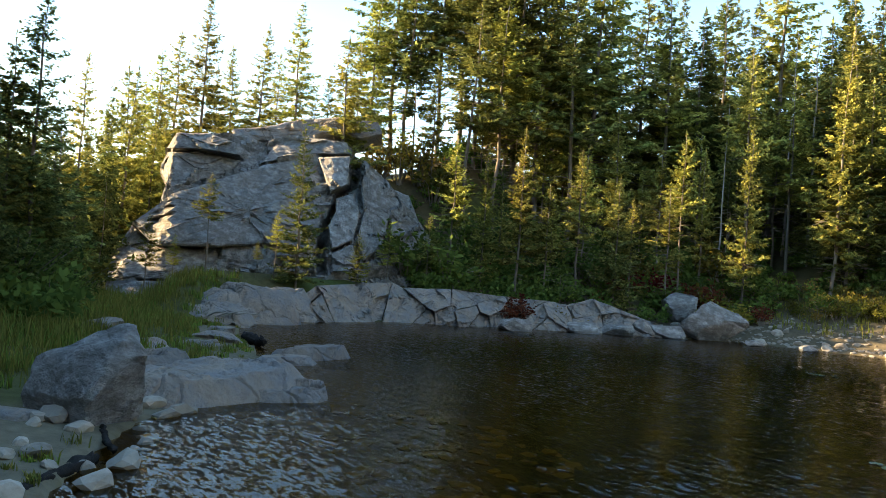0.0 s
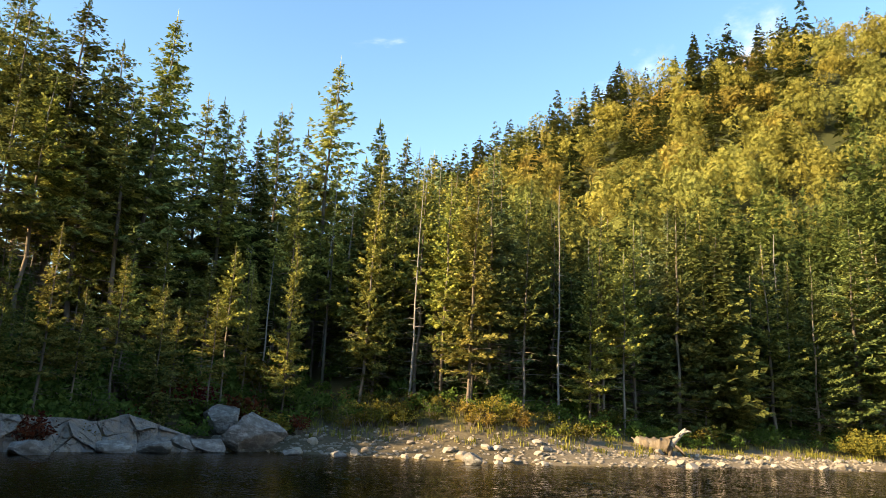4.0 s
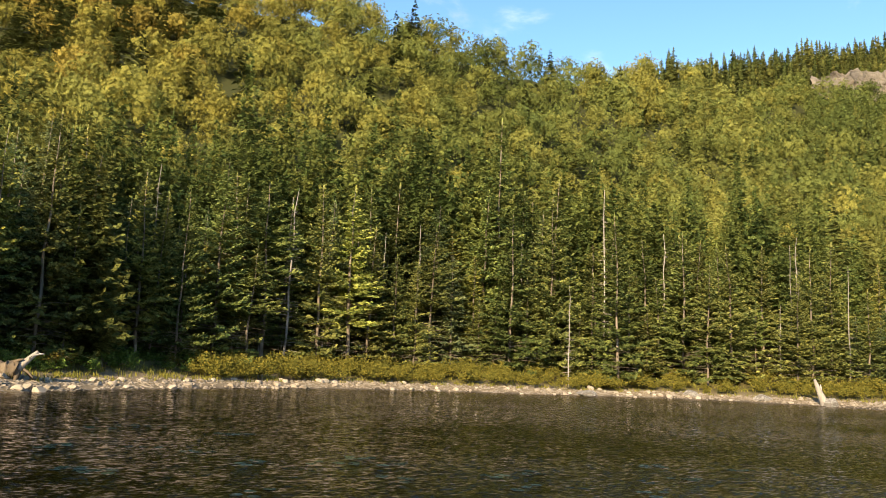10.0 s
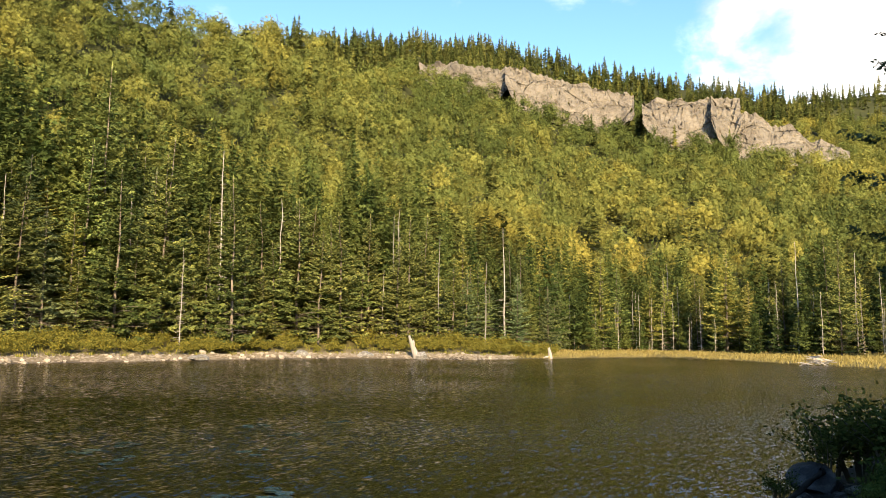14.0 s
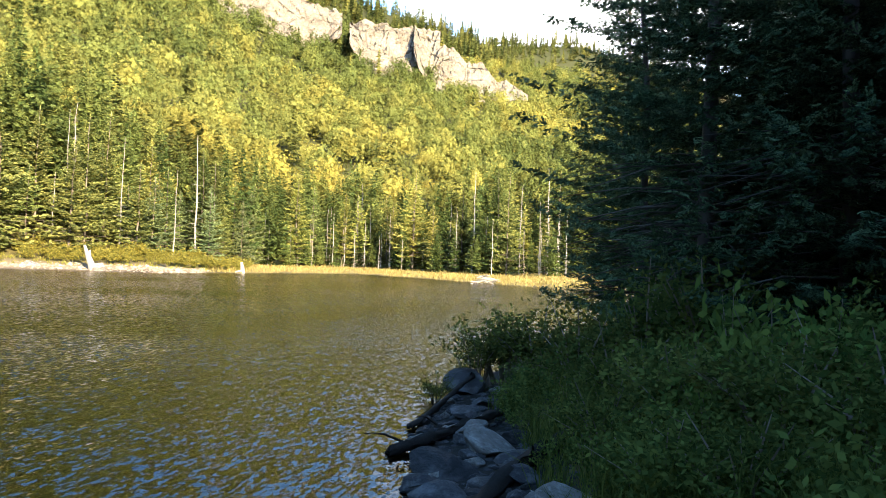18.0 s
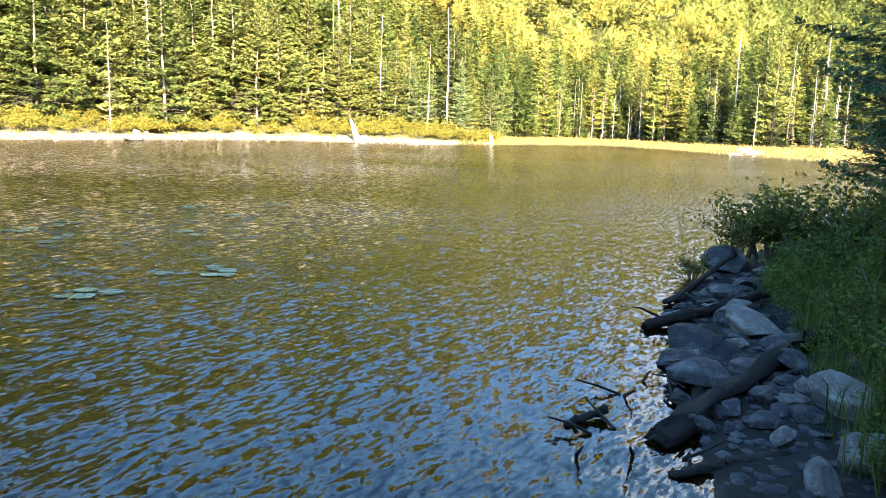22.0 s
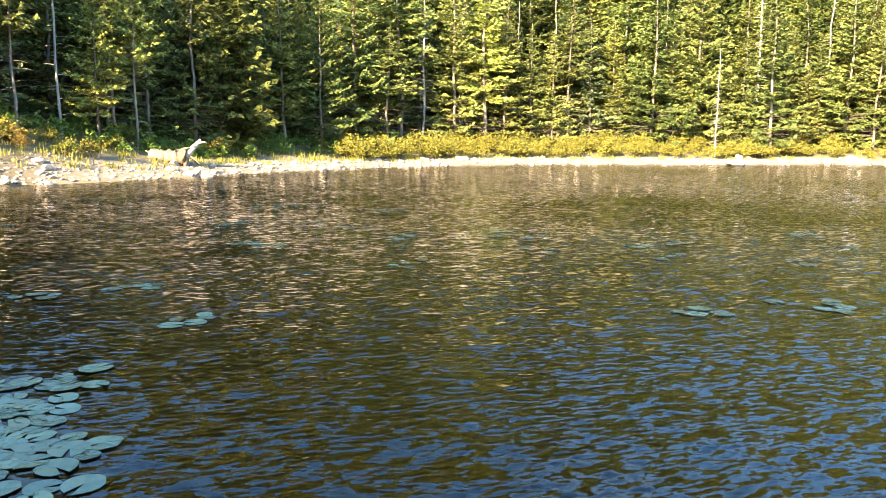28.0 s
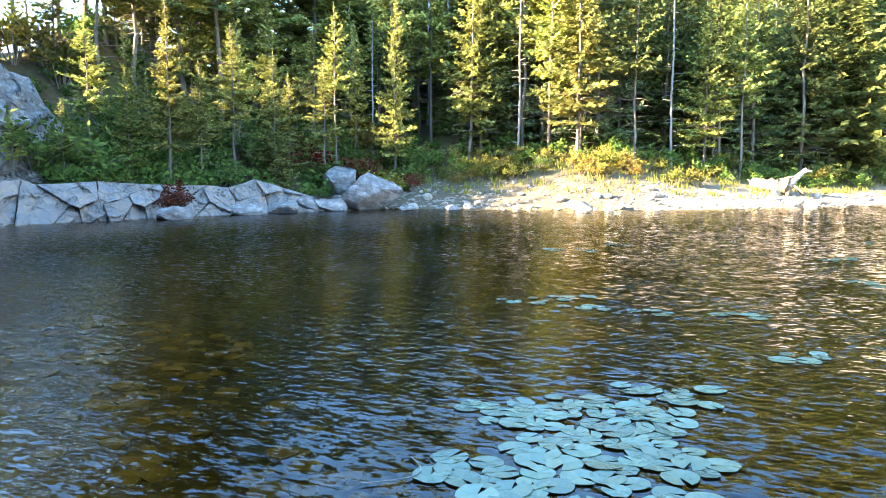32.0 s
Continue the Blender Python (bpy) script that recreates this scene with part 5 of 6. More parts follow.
for x, y, w, h, lab in ((-6.75, 27.6, 0.75, 0.55, "rounded pale boulder standing in the shallows"), (40.2, 48.4, 2.4, 0.6, "long flat pale boulder at the water's edge"),
                        (-11.9, 27.2, 0.8, 0.25, "flat grey stone at the water's edge"), (-13.3, 26.2, 0.7, 0.25, "flat grey stone at the water's edge"),
                        (55.5, 43.8, 1.6, 0.9, "grey boulder on the far shore"), (51.0, 47.4, 1.5, 1.0, "grey boulder on the far shore"), (57.8, 39.0, 1.3, 0.9, "grey boulder beside the leaning snag")):
    thing("boulder", lab, "boulder", pose(x, y, h * 0.3, 0, 0, r2.uniform(0, 360)), data=rock_mesh(int(x * 7) + 500, M_ROCK, w, w * 0.7, h, 3, 8, 0.06))


PEBBLE = [arrays_of(rock_mesh(300 + i, M_STONE, 1, 0.8, 0.5, 1, 5, 0.03)) for i in range(5)]
pv, pf = scatter_mesh(PEBBLE, [(r2.randrange(5), *along_edge(-0.4, 3.2), r2.uniform(0.07, 0.26), r2.uniform(0, 6.28)) for _ in range(5200)])
thing("shore_pebbles", "pale pebbles strewn along the stony lake shore", "pebbles", kind="stuff", data=mesh_of("shore_pebbles", pv, pf, M_STONE))

# the cliffs near the top of the far ridge: buttresses between two elevations, with ledges and cracks
CLIFFS = [(55.4, 62.6, (20.9, 20.4), (19.7, 18.0), 5), (62.2, 72.0, (20.6, 18.0), (17.7, 15.3), 6), (72.6, 79.5, (17.6, 17.2), (14.7, 13.5), 7), (77.5, 86.3, (17.4, 12.9), (13.8, 11.5), 8)]
for y0, y1, tops, bots, seed in CLIFFS:
    n, rows = int((y1 - y0) * 11), 26
    ds = np.arange(150, 480, 4.0)
    stand = []
    for yaw in np.linspace(y0, y1, n + 1):
        gz = height_at(ds * math.sin(radians(yaw)), ds * math.cos(radians(yaw)))
        t = (yaw - y0) / (y1 - y0)
        stand.append(ds[min(len(ds) - 1, int(np.argmax(np.degrees(np.arctan2(gz - 1.7, ds)) > bots[0] + (bots[1] - bots[0]) * t - 0.6)))])
    stand = np.convolve(np.pad(stand, 16, mode="edge"), np.ones(33) / 33, "valid")
    vs, fs = [], []
    for i in range(n + 1):
        t = i / n
        yaw = y0 + (y1 - y0) * t
        et, eb = tops[0] + (tops[1] - tops[0]) * t, bots[0] + (bots[1] - bots[0]) * t
        et += 0.5 * noise.noise((yaw * 0.9, seed, 0)) + 0.25 * noise.noise((yaw * 3.1, seed, 4))
        eb += 0.7 * noise.noise((yaw * 0.8, seed, 9)) + 0.3 * noise.noise((yaw * 2.6, seed, 2))
        fade = min(1, t * 7, (1 - t) * 7)
        eb = et + (eb - et) * (0.35 + 0.65 * fade)
        db = float(stand[i])
        for j in range(rows + 3):
            f = min(1, j / rows)
            e = eb - 0.4 + (et - eb + 0.4) * f
            bed = f * (et - eb) / 0.85 + 0.24 * yaw + 0.7 * noise.noise((yaw * 0.4, f * 2, seed))
            d = db - 3 + 16 * f - 1.9 * (bed - math.floor(bed)) ** 2 - 1.3 * fracture((yaw * 4, f * 20 + yaw * 5, seed), 9.0, seed) - 0.9 * fracture((yaw * 7, f * 26 - yaw * 2, seed), 4.0, seed) - 1.6 * noise.noise((yaw * 0.6, f, seed)) + 3.0 * (j > rows) * (j - rows) * 4
            z = 1.7 + (db - 3 + 16 * f) * math.tan(radians(e))
            p = polar(yaw + 0.10 * noise.noise((f * 4, yaw * 2, seed)), d, z - 3.0 * max(0, j - rows))
            vs.append(p)
    m = rows + 3
    fs = [(i * m + j, (i + 1) * m + j, (i + 1) * m + j + 1, i * m + j + 1) for i in range(n) for j in range(m - 1)]
    thing("cliff", "bare sunlit rock cliff with ledges below the ridge", "cliff", group="cliffs below the ridge", data=mesh_of("cliff", vs, fs, M_FARROCK))

# ---- shrubs and grass ----
def shrub_meshes(seed, mat, leaf=0.10, n=420, h=1.0, r=0.6, upright=0.5):
    """Stems and leaves of a shrub about h high and 2r wide."""
    g = random.Random(seed)
    stems, leaves = Soup(), Soup()
    tips = []
    for _ in range(16):
        a, o = g.uniform(0, 6.283), r * g.random() ** 0.6
        tip = Vector((math.cos(a) * o, math.sin(a) * o, h * g.uniform(0.55, 1.05) * (1 - 0.35 * (o / r) ** 2)))
        mid_ = tip * 0.5 + Vector((0, 0, 0.12 * h))
        stems.add(*tube([Vector((tip.x * 0.15, tip.y * 0.15, -0.05)), mid_, tip], 0.012 * h + 0.003, 0.003, 3))
        tips.append((mid_, tip))
    for _ in range(n):
        mid_, tip = g.choice(tips)
        p = mid_.lerp(tip, g.uniform(-0.4, 1.05)) + Vector((g.gauss(0, 1), g.gauss(0, 1), g.gauss(0, 0.8))) * 0.12 * r
        d = Vector((g.gauss(0, 1), g.gauss(0, 1), g.gauss(upright, 0.7))).normalized()
        leaves.kite(p, d, d.cross(Vector((g.gauss(0, 1), g.gauss(0, 1), g.gauss(0, 1)))).normalized(), leaf * g.uniform(0.7, 1.4), leaf * 0.55)
    return mesh_of("stems", stems.v, stems.f, M_BARK), mesh_of("leaves", leaves.v, leaves.f, mat)


SHRUB_KINDS = {"olive": (M_SHRUB, "olive green shrub", 0.11), "gold": (M_GOLDSHRUB, "golden yellow shrub", 0.11), "red": (M_REDSHRUB, "red autumn shrub", 0.11),
               "green": (M_GREENSHRUB, "dark green shrub", 0.11), "fine": (M_HERB, "fine-leaved dark green shrub", 0.05)}
SHRUBS = {k: [shrub_meshes(hash_ + 31 * i, v[0], v[2], 420 if v[2] > 0.1 else 1500) for i in range(3)] for hash_, (k, v) in enumerate(SHRUB_KINDS.items())}
shrub_base = {}
r3 = random.Random(21)


def shrub(kind, x, y, h, w=None, where="on the bank", sink=0.05, z=None):
    w = h * 0.75 if w is None else w
    i = r3.randrange(3)
    m = pose(x, y, (ground_z(x, y) if z is None else z) - sink, 0, 0, r3.uniform(0, 360)) @ Matrix.Diagonal((w / 0.6, w / 0.6, h, 1))
    if (kind, i) in shrub_base:
        b = shrub_base[kind, i]
        ob = copy_thing(b, m @ Matrix.Diagonal((1 / b.scale.x, 1 / b.scale.y, 1 / b.scale.z, 1)))
    else:
        ob = new("shrub")
        part("stem", SHRUBS[kind][i][0], ob, "thin brown stem cluster")
        part("foliage", SHRUBS[kind][i][1], ob)
        ob.matrix_basis = m
        shrub_base[kind, i] = ob
    return tagged(ob, SHRUB_KINDS[kind][1] + " " + where, "shrub", "shrubs")


def shore_place(y0, y1, b0, b1):
    yaw = r3.uniform(y0, y1)
    return polar(yaw, float(np.interp(yaw, EDGE_YAW, EDGE_D)) + r3.uniform(b0, b1))


def shrubs(n, y0, y1, b0, b1, kinds, h0, h1, where):
    for _ in range(n):
        p = shore_place(y0, y1, b0, b1)
        shrub(r3.choice(kinds), p.x, p.y, r3.uniform(h0, h1), None, where)


shrubs(34, -51, -26, 1.6, 6.5, ("green", "olive", "green", "fine", "olive", "red"), 0.7, 1.6, "on the rocky slope")
shrubs(20, -50, -28, 4, 11, ("green", "olive", "green"), 1.2, 2.2, "under the slope's spruces")
shrubs(22, -85, -75, 2.5, 9, ("green", "olive", "green", "fine"), 0.8, 1.9, "beside the rock outcrop")
shrubs(34, -28, -4, 2.8, 6.5, ("olive", "gold", "olive", "green"), 0.5, 1.1, "behind the stony shore")
shrubs(24, -24, -9, 3.0, 4.6, ("gold", "gold", "olive"), 0.5, 0.9, "behind the stony shore")
shrubs(24, -6, 15, 4.5, 9, ("olive", "green", "green"), 0.6, 1.2, "in the shaded corner")
for kind, yaw, d, h, w in (("red", -44, 27.4, 1.0, 0.9), ("red", -43.4, 27.9, 1.1, 0.8), ("gold", -40.3, 28.4, 0.8, 0.8), ("gold", -29.3, 32.2, 1.1, 1.4), ("gold", -28.0, 32.6, 1.0, 1.3),
                            ("green", -52.0, 28.2, 2.2, 1.6), ("green", -49, 28, 1.8, 1.5)):
    p = polar(yaw, d)
    shrub(kind, p.x, p.y, h, w, "beside the rock outcrop")
for kind, yaw, low, h, w in (("gold", -54.6, 6.2, 2.2, 1.3), ("gold", -53.2, 6.4, 2.4, 1.5), ("gold", -51.8, 6.2, 2.1, 1.4), ("olive", -50.6, 5.0, 2.2, 1.5), ("olive", -48.8, 4.0, 2.0, 1.5)):
    for d in np.arange(26.5, 36, 0.25):        # where the slope beside the outcrop comes into sight
        p = polar(yaw, d)
        if ground_z(p.x, p.y) - 1.7 > d * math.tan(radians(low)):
            shrub(kind, p.x, p.y, h, w, "beside the rock outcrop")
            break
for yaw, d, top, k in ((-66.6, 24.6, 5.9, 3), (-60.2, 24.9, 9.9, 0), (-70.6, 23.4, 2.7, 2), (-63.1, 24.6, 1.3, 3), (-55.8, 25.2, 2.7, 2), (-48.9, 28.5, 10.1, 2), (-43.9, 29.5, 11.3, 6), (-39.5, 31, 9.9, 2),
                       (-68.8, 24.4, 1.4, 2), (-61.8, 24.8, 3.6, 3), (-46.5, 29, 6.5, 1), (-41.8, 30, 7.2, 2), (-36.6, 31.5, 8.0, 4), (-33.0, 32, 7.4, 2), (-53.5, 27, 3.6, 2), (-50.6, 27.4, 4.4, 2)):
    plant_at(k, yaw, d, top, "beside the rock outcrop", 1.05)


def blades(name, label, places, mat, n, h, width, spread=0.14, lean=0.35, category="grass"):
    """Tufts of grass as one object: n bent blades at each place (x, y, z, scale)."""
    pl = np.array(places)
    g = np.random.default_rng(len(pl))
    base = np.repeat(pl[:, :3], n, 0)
    sc = np.repeat(pl[:, 3], n)[:, None]
    k = len(base)
    a = g.uniform(0, 2 * np.pi, k)
    root = base + np.c_[g.normal(0, spread, (k, 2)) * sc, np.zeros(k) - 0.03]
    tall = h * g.uniform(0.55, 1.15, k)[:, None] * sc
    out = np.c_[np.cos(a), np.sin(a), np.zeros(k)]
    side = np.c_[-np.sin(a), np.cos(a), np.zeros(k)] * width * g.uniform(0.6, 1.3, k)[:, None]
    bend = lean * g.uniform(0.2, 1.6, k)[:, None] * tall
    up = np.array([[0, 0, 1.0]])
    mid_ = root + up * tall * 0.6 + out * bend * 0.35
    tip = root + up * tall * (1 - 0.25 * np.minimum(1, bend / tall)) + out * bend
    v = np.stack([root - side * 0.5, root + side * 0.5, mid_ + side * 0.4, tip, mid_ - side * 0.4], 1).reshape(-1, 3)
    me = bpy.data.meshes.new(name)
    me.vertices.add(len(v))
    me.vertices.foreach_set("co", v.ravel())
    first_ = np.arange(k)[:, None] * 5
    me.loops.add(k * 7)
    me.loops.foreach_set("vertex_index", (first_ + np.array([[0, 1, 2, 4, 4, 2, 3]])).ravel())
    me.polygons.add(k * 2)
    me.polygons.foreach_set("loop_start", (np.arange(k)[:, None] * 7 + np.array([[0, 4]])).ravel())
    me.materials.append(mat)
    me.update(calc_edges=True)
    return thing(name, label, category, kind="stuff", data=me)


def grass_spots(n, y0, y1, b0, b1, s0=0.7, s1=1.3):
    out = []
    for _ in range(n):
        p = shore_place(y0, y1, b0, b1)
        out.append((p.x, p.y, 0.0, r3.uniform(s0, s1)))
    arr = np.array(out)
    arr[:, 2] = height_at(arr[:, 0], arr[:, 1])
    return arr


blades("shore_grass", "straw-coloured grass along the stony shore", grass_spots(1300, -27, 66, 1.8, 7.5), M_GRASS, 12, 0.3, 0.035)
blades("meadow_grass", "pale golden marsh grass on the far meadow", grass_spots(5200, 63, 97, 0.1, 34, 0.7, 1.3), M_STRAW, 6, 0.27, 0.07, 0.5)
BRUSH = [shrub_meshes(90 + i, M_SHRUB, 0.13, 230)[1] for i in range(4)]
bp = [arrays_of(me) for me in BRUSH]
spots = grass_spots(430, 11, 66, 2.0, 8.0, 0.7, 1.5)
bv, bf = scatter_mesh(bp, [(r3.randrange(4), x, y, z, s, r3.uniform(0, 6.28)) for x, y, z, s in spots])
thing("shore_brush", "low olive and golden brush along the far shore", "brush", kind="stuff", data=mesh_of("shore_brush", bv, bf, M_SHRUB))
# undergrowth that covers the wooded slope behind the outcrop's shore
ub = [arrays_of(shrub_meshes(70 + i, M_GREENSHRUB, 0.2, 110)[1]) for i in range(3)]
spots = np.concatenate([grass_spots(420, -52, -26, 1.2, 14, 0.5, 1.2), grass_spots(200, -86, -75, 1.5, 14, 0.5, 1.2), grass_spots(280, -28, 14, 5, 16, 0.5, 1.1)])
bv, bf = scatter_mesh(ub, [(r3.randrange(3), x, y, z - 0.1, s, r3.uniform(0, 6.28)) for x, y, z, s in spots])
thing("undergrowth", "dark green undergrowth below the slope's spruces", "undergrowth", kind="stuff", data=mesh_of("undergrowth", bv, bf, M_GREENSHRUB))

# the near bank beside the boulder
sp = []
for _ in range(3400):
    x, y = r3.uniform(-22, -4.2), r3.uniform(-2.5, 10.5)
    sd = shore_distance(x, y)[0]
    near_rock = any(math.hypot(x - q[0], y - q[1]) < 0.42 * q[3] for q in NEAR) or math.hypot(x + 7.8, y - 2.3) < 0.85
    if sd > 0.12 and not near_rock and (sd > 2.0 or r3.random() < 0.6):
        sp.append((x, y, ground_z(x, y), r3.uniform(0.5, 1.0) * min(1, 0.22 + 0.26 * sd)))
blades("bank_grass", "rank green and straw grass on the near bank", sp, M_GRASS, 26, 0.55, 0.016, 0.16)
blades("bank_sedge", "bright green sedge on the near bank", [(x + 0.1, y, z, s * 0.9) for x, y, z, s in sp[::2]], M_GREENGRASS, 24, 0.5, 0.016, 0.16)
for i in range(9):
    x, y = r3.uniform(-16, -11), r3.uniform(-1, 4.5)
    if shore_distance(x, y)[0] > 4.0:
        shrub("fine", x, y, r3.uniform(0.7, 1.4), None, "on the grassy near bank")
for yaw, d, top, k in ((-79.3, 19, 13.0, 1), (-75.3, 30, 12.9, 6), (-72.7, 33, 12.7, 1), (-80, 15, 9, 4), (-77.0, 24, 6.0, 0), (-74.6, 22, 3.0, 1), (-82.5, 17, 14, 0), (-85.5, 14, 26, 1), (-84, 19, 20, 0), (-73.6, 26, 5.0, 4), (-78.2, 28, 9.5, 0), (-70.9, 36, 9, 1)):
    plant_at(k, yaw, d, top, "on the near bank")

# the overgrown bank on the other side: grasses, herbs, shrubs and big shaded spruces
sp, herbs = [], []
for _ in range(2600):
    yaw, d = r3.uniform(74, 130), 2.2 + 12 * r3.random() ** 0.8
    p = polar(yaw, d)
    sd = shore_distance(p.x, p.y)[0]
    if sd > 0.75 + 0.25 * noise.noise((p.x, p.y, 0)):
        (sp if r3.random() < 0.62 else herbs).append((p.x, p.y, ground_z(p.x, p.y), r3.uniform(0.5, 1.0) * min(1, 0.45 + 0.35 * sd)))
blades("bank_grass", "tall shaded green grass on the overgrown bank", sp, M_BANKGRASS, 30, 0.7, 0.009, 0.13, 0.6)
hb = [arrays_of(shrub_meshes(110 + i, M_HERB, 0.06, 260, 1.0, 0.36, 0.3)[1]) for i in range(4)]
bv, bf = scatter_mesh(hb, [(r3.randrange(4), x, y, z - 0.05, s * r3.choice((0.45, 0.6, 0.8, 1.1)), r3.uniform(0, 6.28)) for x, y, z, s in herbs])
thing("bank_herbs", "leafy green herbs and ferns on the overgrown bank", "herbs", kind="stuff", data=mesh_of("bank_herbs", bv, bf, M_HERB))
for kind, yaw, d, h, w in (("fine", 83.2, 10.4, 1.0, 0.6), ("fine", 85.0, 10.8, 1.15, 0.8), ("fine", 87.5, 10.2, 1.2, 0.9), ("fine", 80.2, 9.7, 0.45, 0.3), ("fine", 90.5, 9.2, 1.2, 0.9), ("fine", 93, 8.0, 1.0, 0.8),
                           ("fine", 95, 9.6, 1.6, 1.0), ("fine", 99, 8.8, 1.5, 1.0), ("green", 100.5, 7.4, 1.25, 0.5), ("green", 103.0, 7.0, 1.1, 0.5), ("green", 99.0, 6.2, 0.8, 0.45), ("green", 106.5, 6.6, 1.0, 0.5), ("fine", 96.0, 5.2, 0.7, 0.6), ("fine", 101.0, 4.9, 0.75, 0.6), ("green", 95.0, 7.6, 0.9, 0.5), ("fine", 97, 6.6, 0.9, 0.7), ("fine", 104, 6.0, 0.9, 0.8), ("fine", 92.0, 6.4, 0.75, 0.6), ("fine", 110, 5.5, 0.9, 0.8)):
    p = polar(yaw, d)
    shrub(kind, p.x, p.y, h, w, "on the overgrown near bank")
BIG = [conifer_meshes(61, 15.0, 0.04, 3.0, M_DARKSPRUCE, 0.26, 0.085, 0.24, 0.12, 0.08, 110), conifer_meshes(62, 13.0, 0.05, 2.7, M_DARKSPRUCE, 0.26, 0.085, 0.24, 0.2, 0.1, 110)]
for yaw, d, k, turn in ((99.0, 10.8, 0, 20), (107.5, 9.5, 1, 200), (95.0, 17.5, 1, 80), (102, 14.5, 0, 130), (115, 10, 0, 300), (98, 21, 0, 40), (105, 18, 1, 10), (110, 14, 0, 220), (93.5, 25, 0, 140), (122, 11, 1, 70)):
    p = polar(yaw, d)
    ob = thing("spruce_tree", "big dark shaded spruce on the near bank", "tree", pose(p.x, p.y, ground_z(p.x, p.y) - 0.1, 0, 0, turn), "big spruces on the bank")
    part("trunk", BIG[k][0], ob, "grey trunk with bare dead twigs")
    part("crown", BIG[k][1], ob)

# ---- driftwood, logs, stones and lily pads ----
def log_mesh(a, b, r0, r1, mat, seed=0, n=16, sides=9, sag=0.0):
    """A weathered log from a to b with knots and a slight bend."""
    g = random.Random(seed)
    a, b = Vector(a), Vector(b)
    side = (b - a).cross(Vector((0, 0, 1))).normalized()
    pts = [a.lerp(b, i / n) + side * 0.04 * (b - a).length * math.sin(i / n * 3.6 + seed) * 0.5 + Vector((0, 0, sag * math.sin(math.pi * i / n))) for i in range(n + 1)]
    v, f = tube(pts, r0, r1, sides)
    v = [p + Vector((g.gauss(0, 1), g.gauss(0, 1), g.gauss(0, 1))) * r0 * 0.26 for p in v]
    f.append(tuple(reversed(range(sides))))
    return mesh_of("log", v, f, mat, True)


def stick(parent, name, a, b, r, mat):
    part(name, mesh_of(name, *tube([Vector(a), (Vector(a) + Vector(b)) / 2 + Vector((0.02, 0.01, 0.03)), Vector(b)], r, r * 0.4, 5), mat, True), parent)


LOGS = [((6.8, 1.58, 0.04), (8.1, 0.72, 0.20), 0.05, 0.035, "dark waterlogged log reaching into the lake", True),
        ((7.85, 1.65, 0.03), (10.0, 1.2, 0.28), 0.035, 0.025, "thin dark log slanting off the bank", False),
        ((4.40, 0.97, 0.03), (7.15, -0.02, 0.24), 0.075, 0.055, "thick weathered log lying across the shore stones", False),
        ((4.0, 0.78, 0.0), (4.5, 0.28, 0.05), 0.03, 0.022, "curved dark branch lying on the mud", False),
        ((4.33, 1.45, 0.0), (4.60, 1.30, 0.05), 0.022, 0.03, "short dark log floating by the shore", False),
        ((-6.7, 2.15, 0.0), (-5.4, 1.2, 0.06), 0.05, 0.065, "dark wet log beside the boulder", False),
        ((-7.6, 2.5, 0.04), (-6.6, 2.3, 0.06), 0.03, 0.02, "thin grey stick at the water's edge", False),
        ((-14.9, 7.5, 0.08), (-13.6, 7.2, 0.10), 0.10, 0.07, "flat grey driftwood log on the spit", False)]
for i, (a, b, r0, r1, lab, twig) in enumerate(LOGS):
    ob = new("log")
    tagged(ob, lab, "log", "logs on the shore")
    part("stem", log_mesh(a, b, r0, r1, M_WETLOG, i), ob)
    if twig:
        stick(ob, "branch_stub", (6.98, 1.48, 0.08), (6.7, 1.78, 0.2), 0.014, M_WETLOG)
        stick(ob, "branch_stub", (7.5, 1.28, 0.15), (7.35, 1.45, 0.24), 0.015, M_WETLOG)
for i in range(16):
    x, y = r3.uniform(3.9, 6.0), r3.uniform(0.7, 1.35)
    a = r3.uniform(0, 6.28)
    l = r3.uniform(0.08, 0.3)
    thing("twig", "small dark twig in the shallows", "twig", group="twigs in the shallows",
          data=mesh_of("twig", *tube([Vector((x, y, 0.0)), Vector((x + math.cos(a) * l * 0.5, y + math.sin(a) * l * 0.5, 0.05)), Vector((x + math.cos(a) * l, y + math.sin(a) * l, 0.02 + r3.uniform(0, 0.1)))], 0.012, 0.006, 4), M_WETLOG))
for i in range(14):
    x, y = -18.9 + r3.uniform(-0.9, 0.9), 8.2 + r3.uniform(-0.5, 0.5)
    a, l = r3.uniform(-0.6, 0.9), r3.uniform(0.5, 1.3)
    thing("driftwood_branch", "bleached grey driftwood branch in a heap", "driftwood", group="driftwood heap",
          data=mesh_of("branch", *tube([Vector((x, y, 0.15)), Vector((x + math.cos(a) * l * 0.5, y + math.sin(a) * l * 0.5, 0.35)), Vector((x + math.cos(a) * l, y + math.sin(a) * l, 0.2 + r3.uniform(0, 0.3)))], 0.03, 0.012, 5), M_DEAD))
for i in range(34):                         # loose stones where the near bank meets the water
    x, y = r3.uniform(-9.0, -5.6), r3.uniform(1.0, 3.6)
    sd = shore_distance(x, y)[0]
    if -0.4 < sd < 0.7:
        s = r3.uniform(0.10, 0.34)
        thing("shore_stone", "grey stone half sunk in the muddy bank", "stone", pose(x, y, max(-0.03, ground_z(x, y)) + 0.1 * s, r3.uniform(-15, 15), r3.uniform(-15, 15), r3.uniform(0, 360)) @ Matrix.Diagonal((s, s, s, 1)),
              "stones on the near bank", data=STONES[i % 8])
PEB = [rock_mesh(700 + i, M_WETSTONE, 1, 0.85, 0.6, 3, 8, 0.06) for i in range(7)]
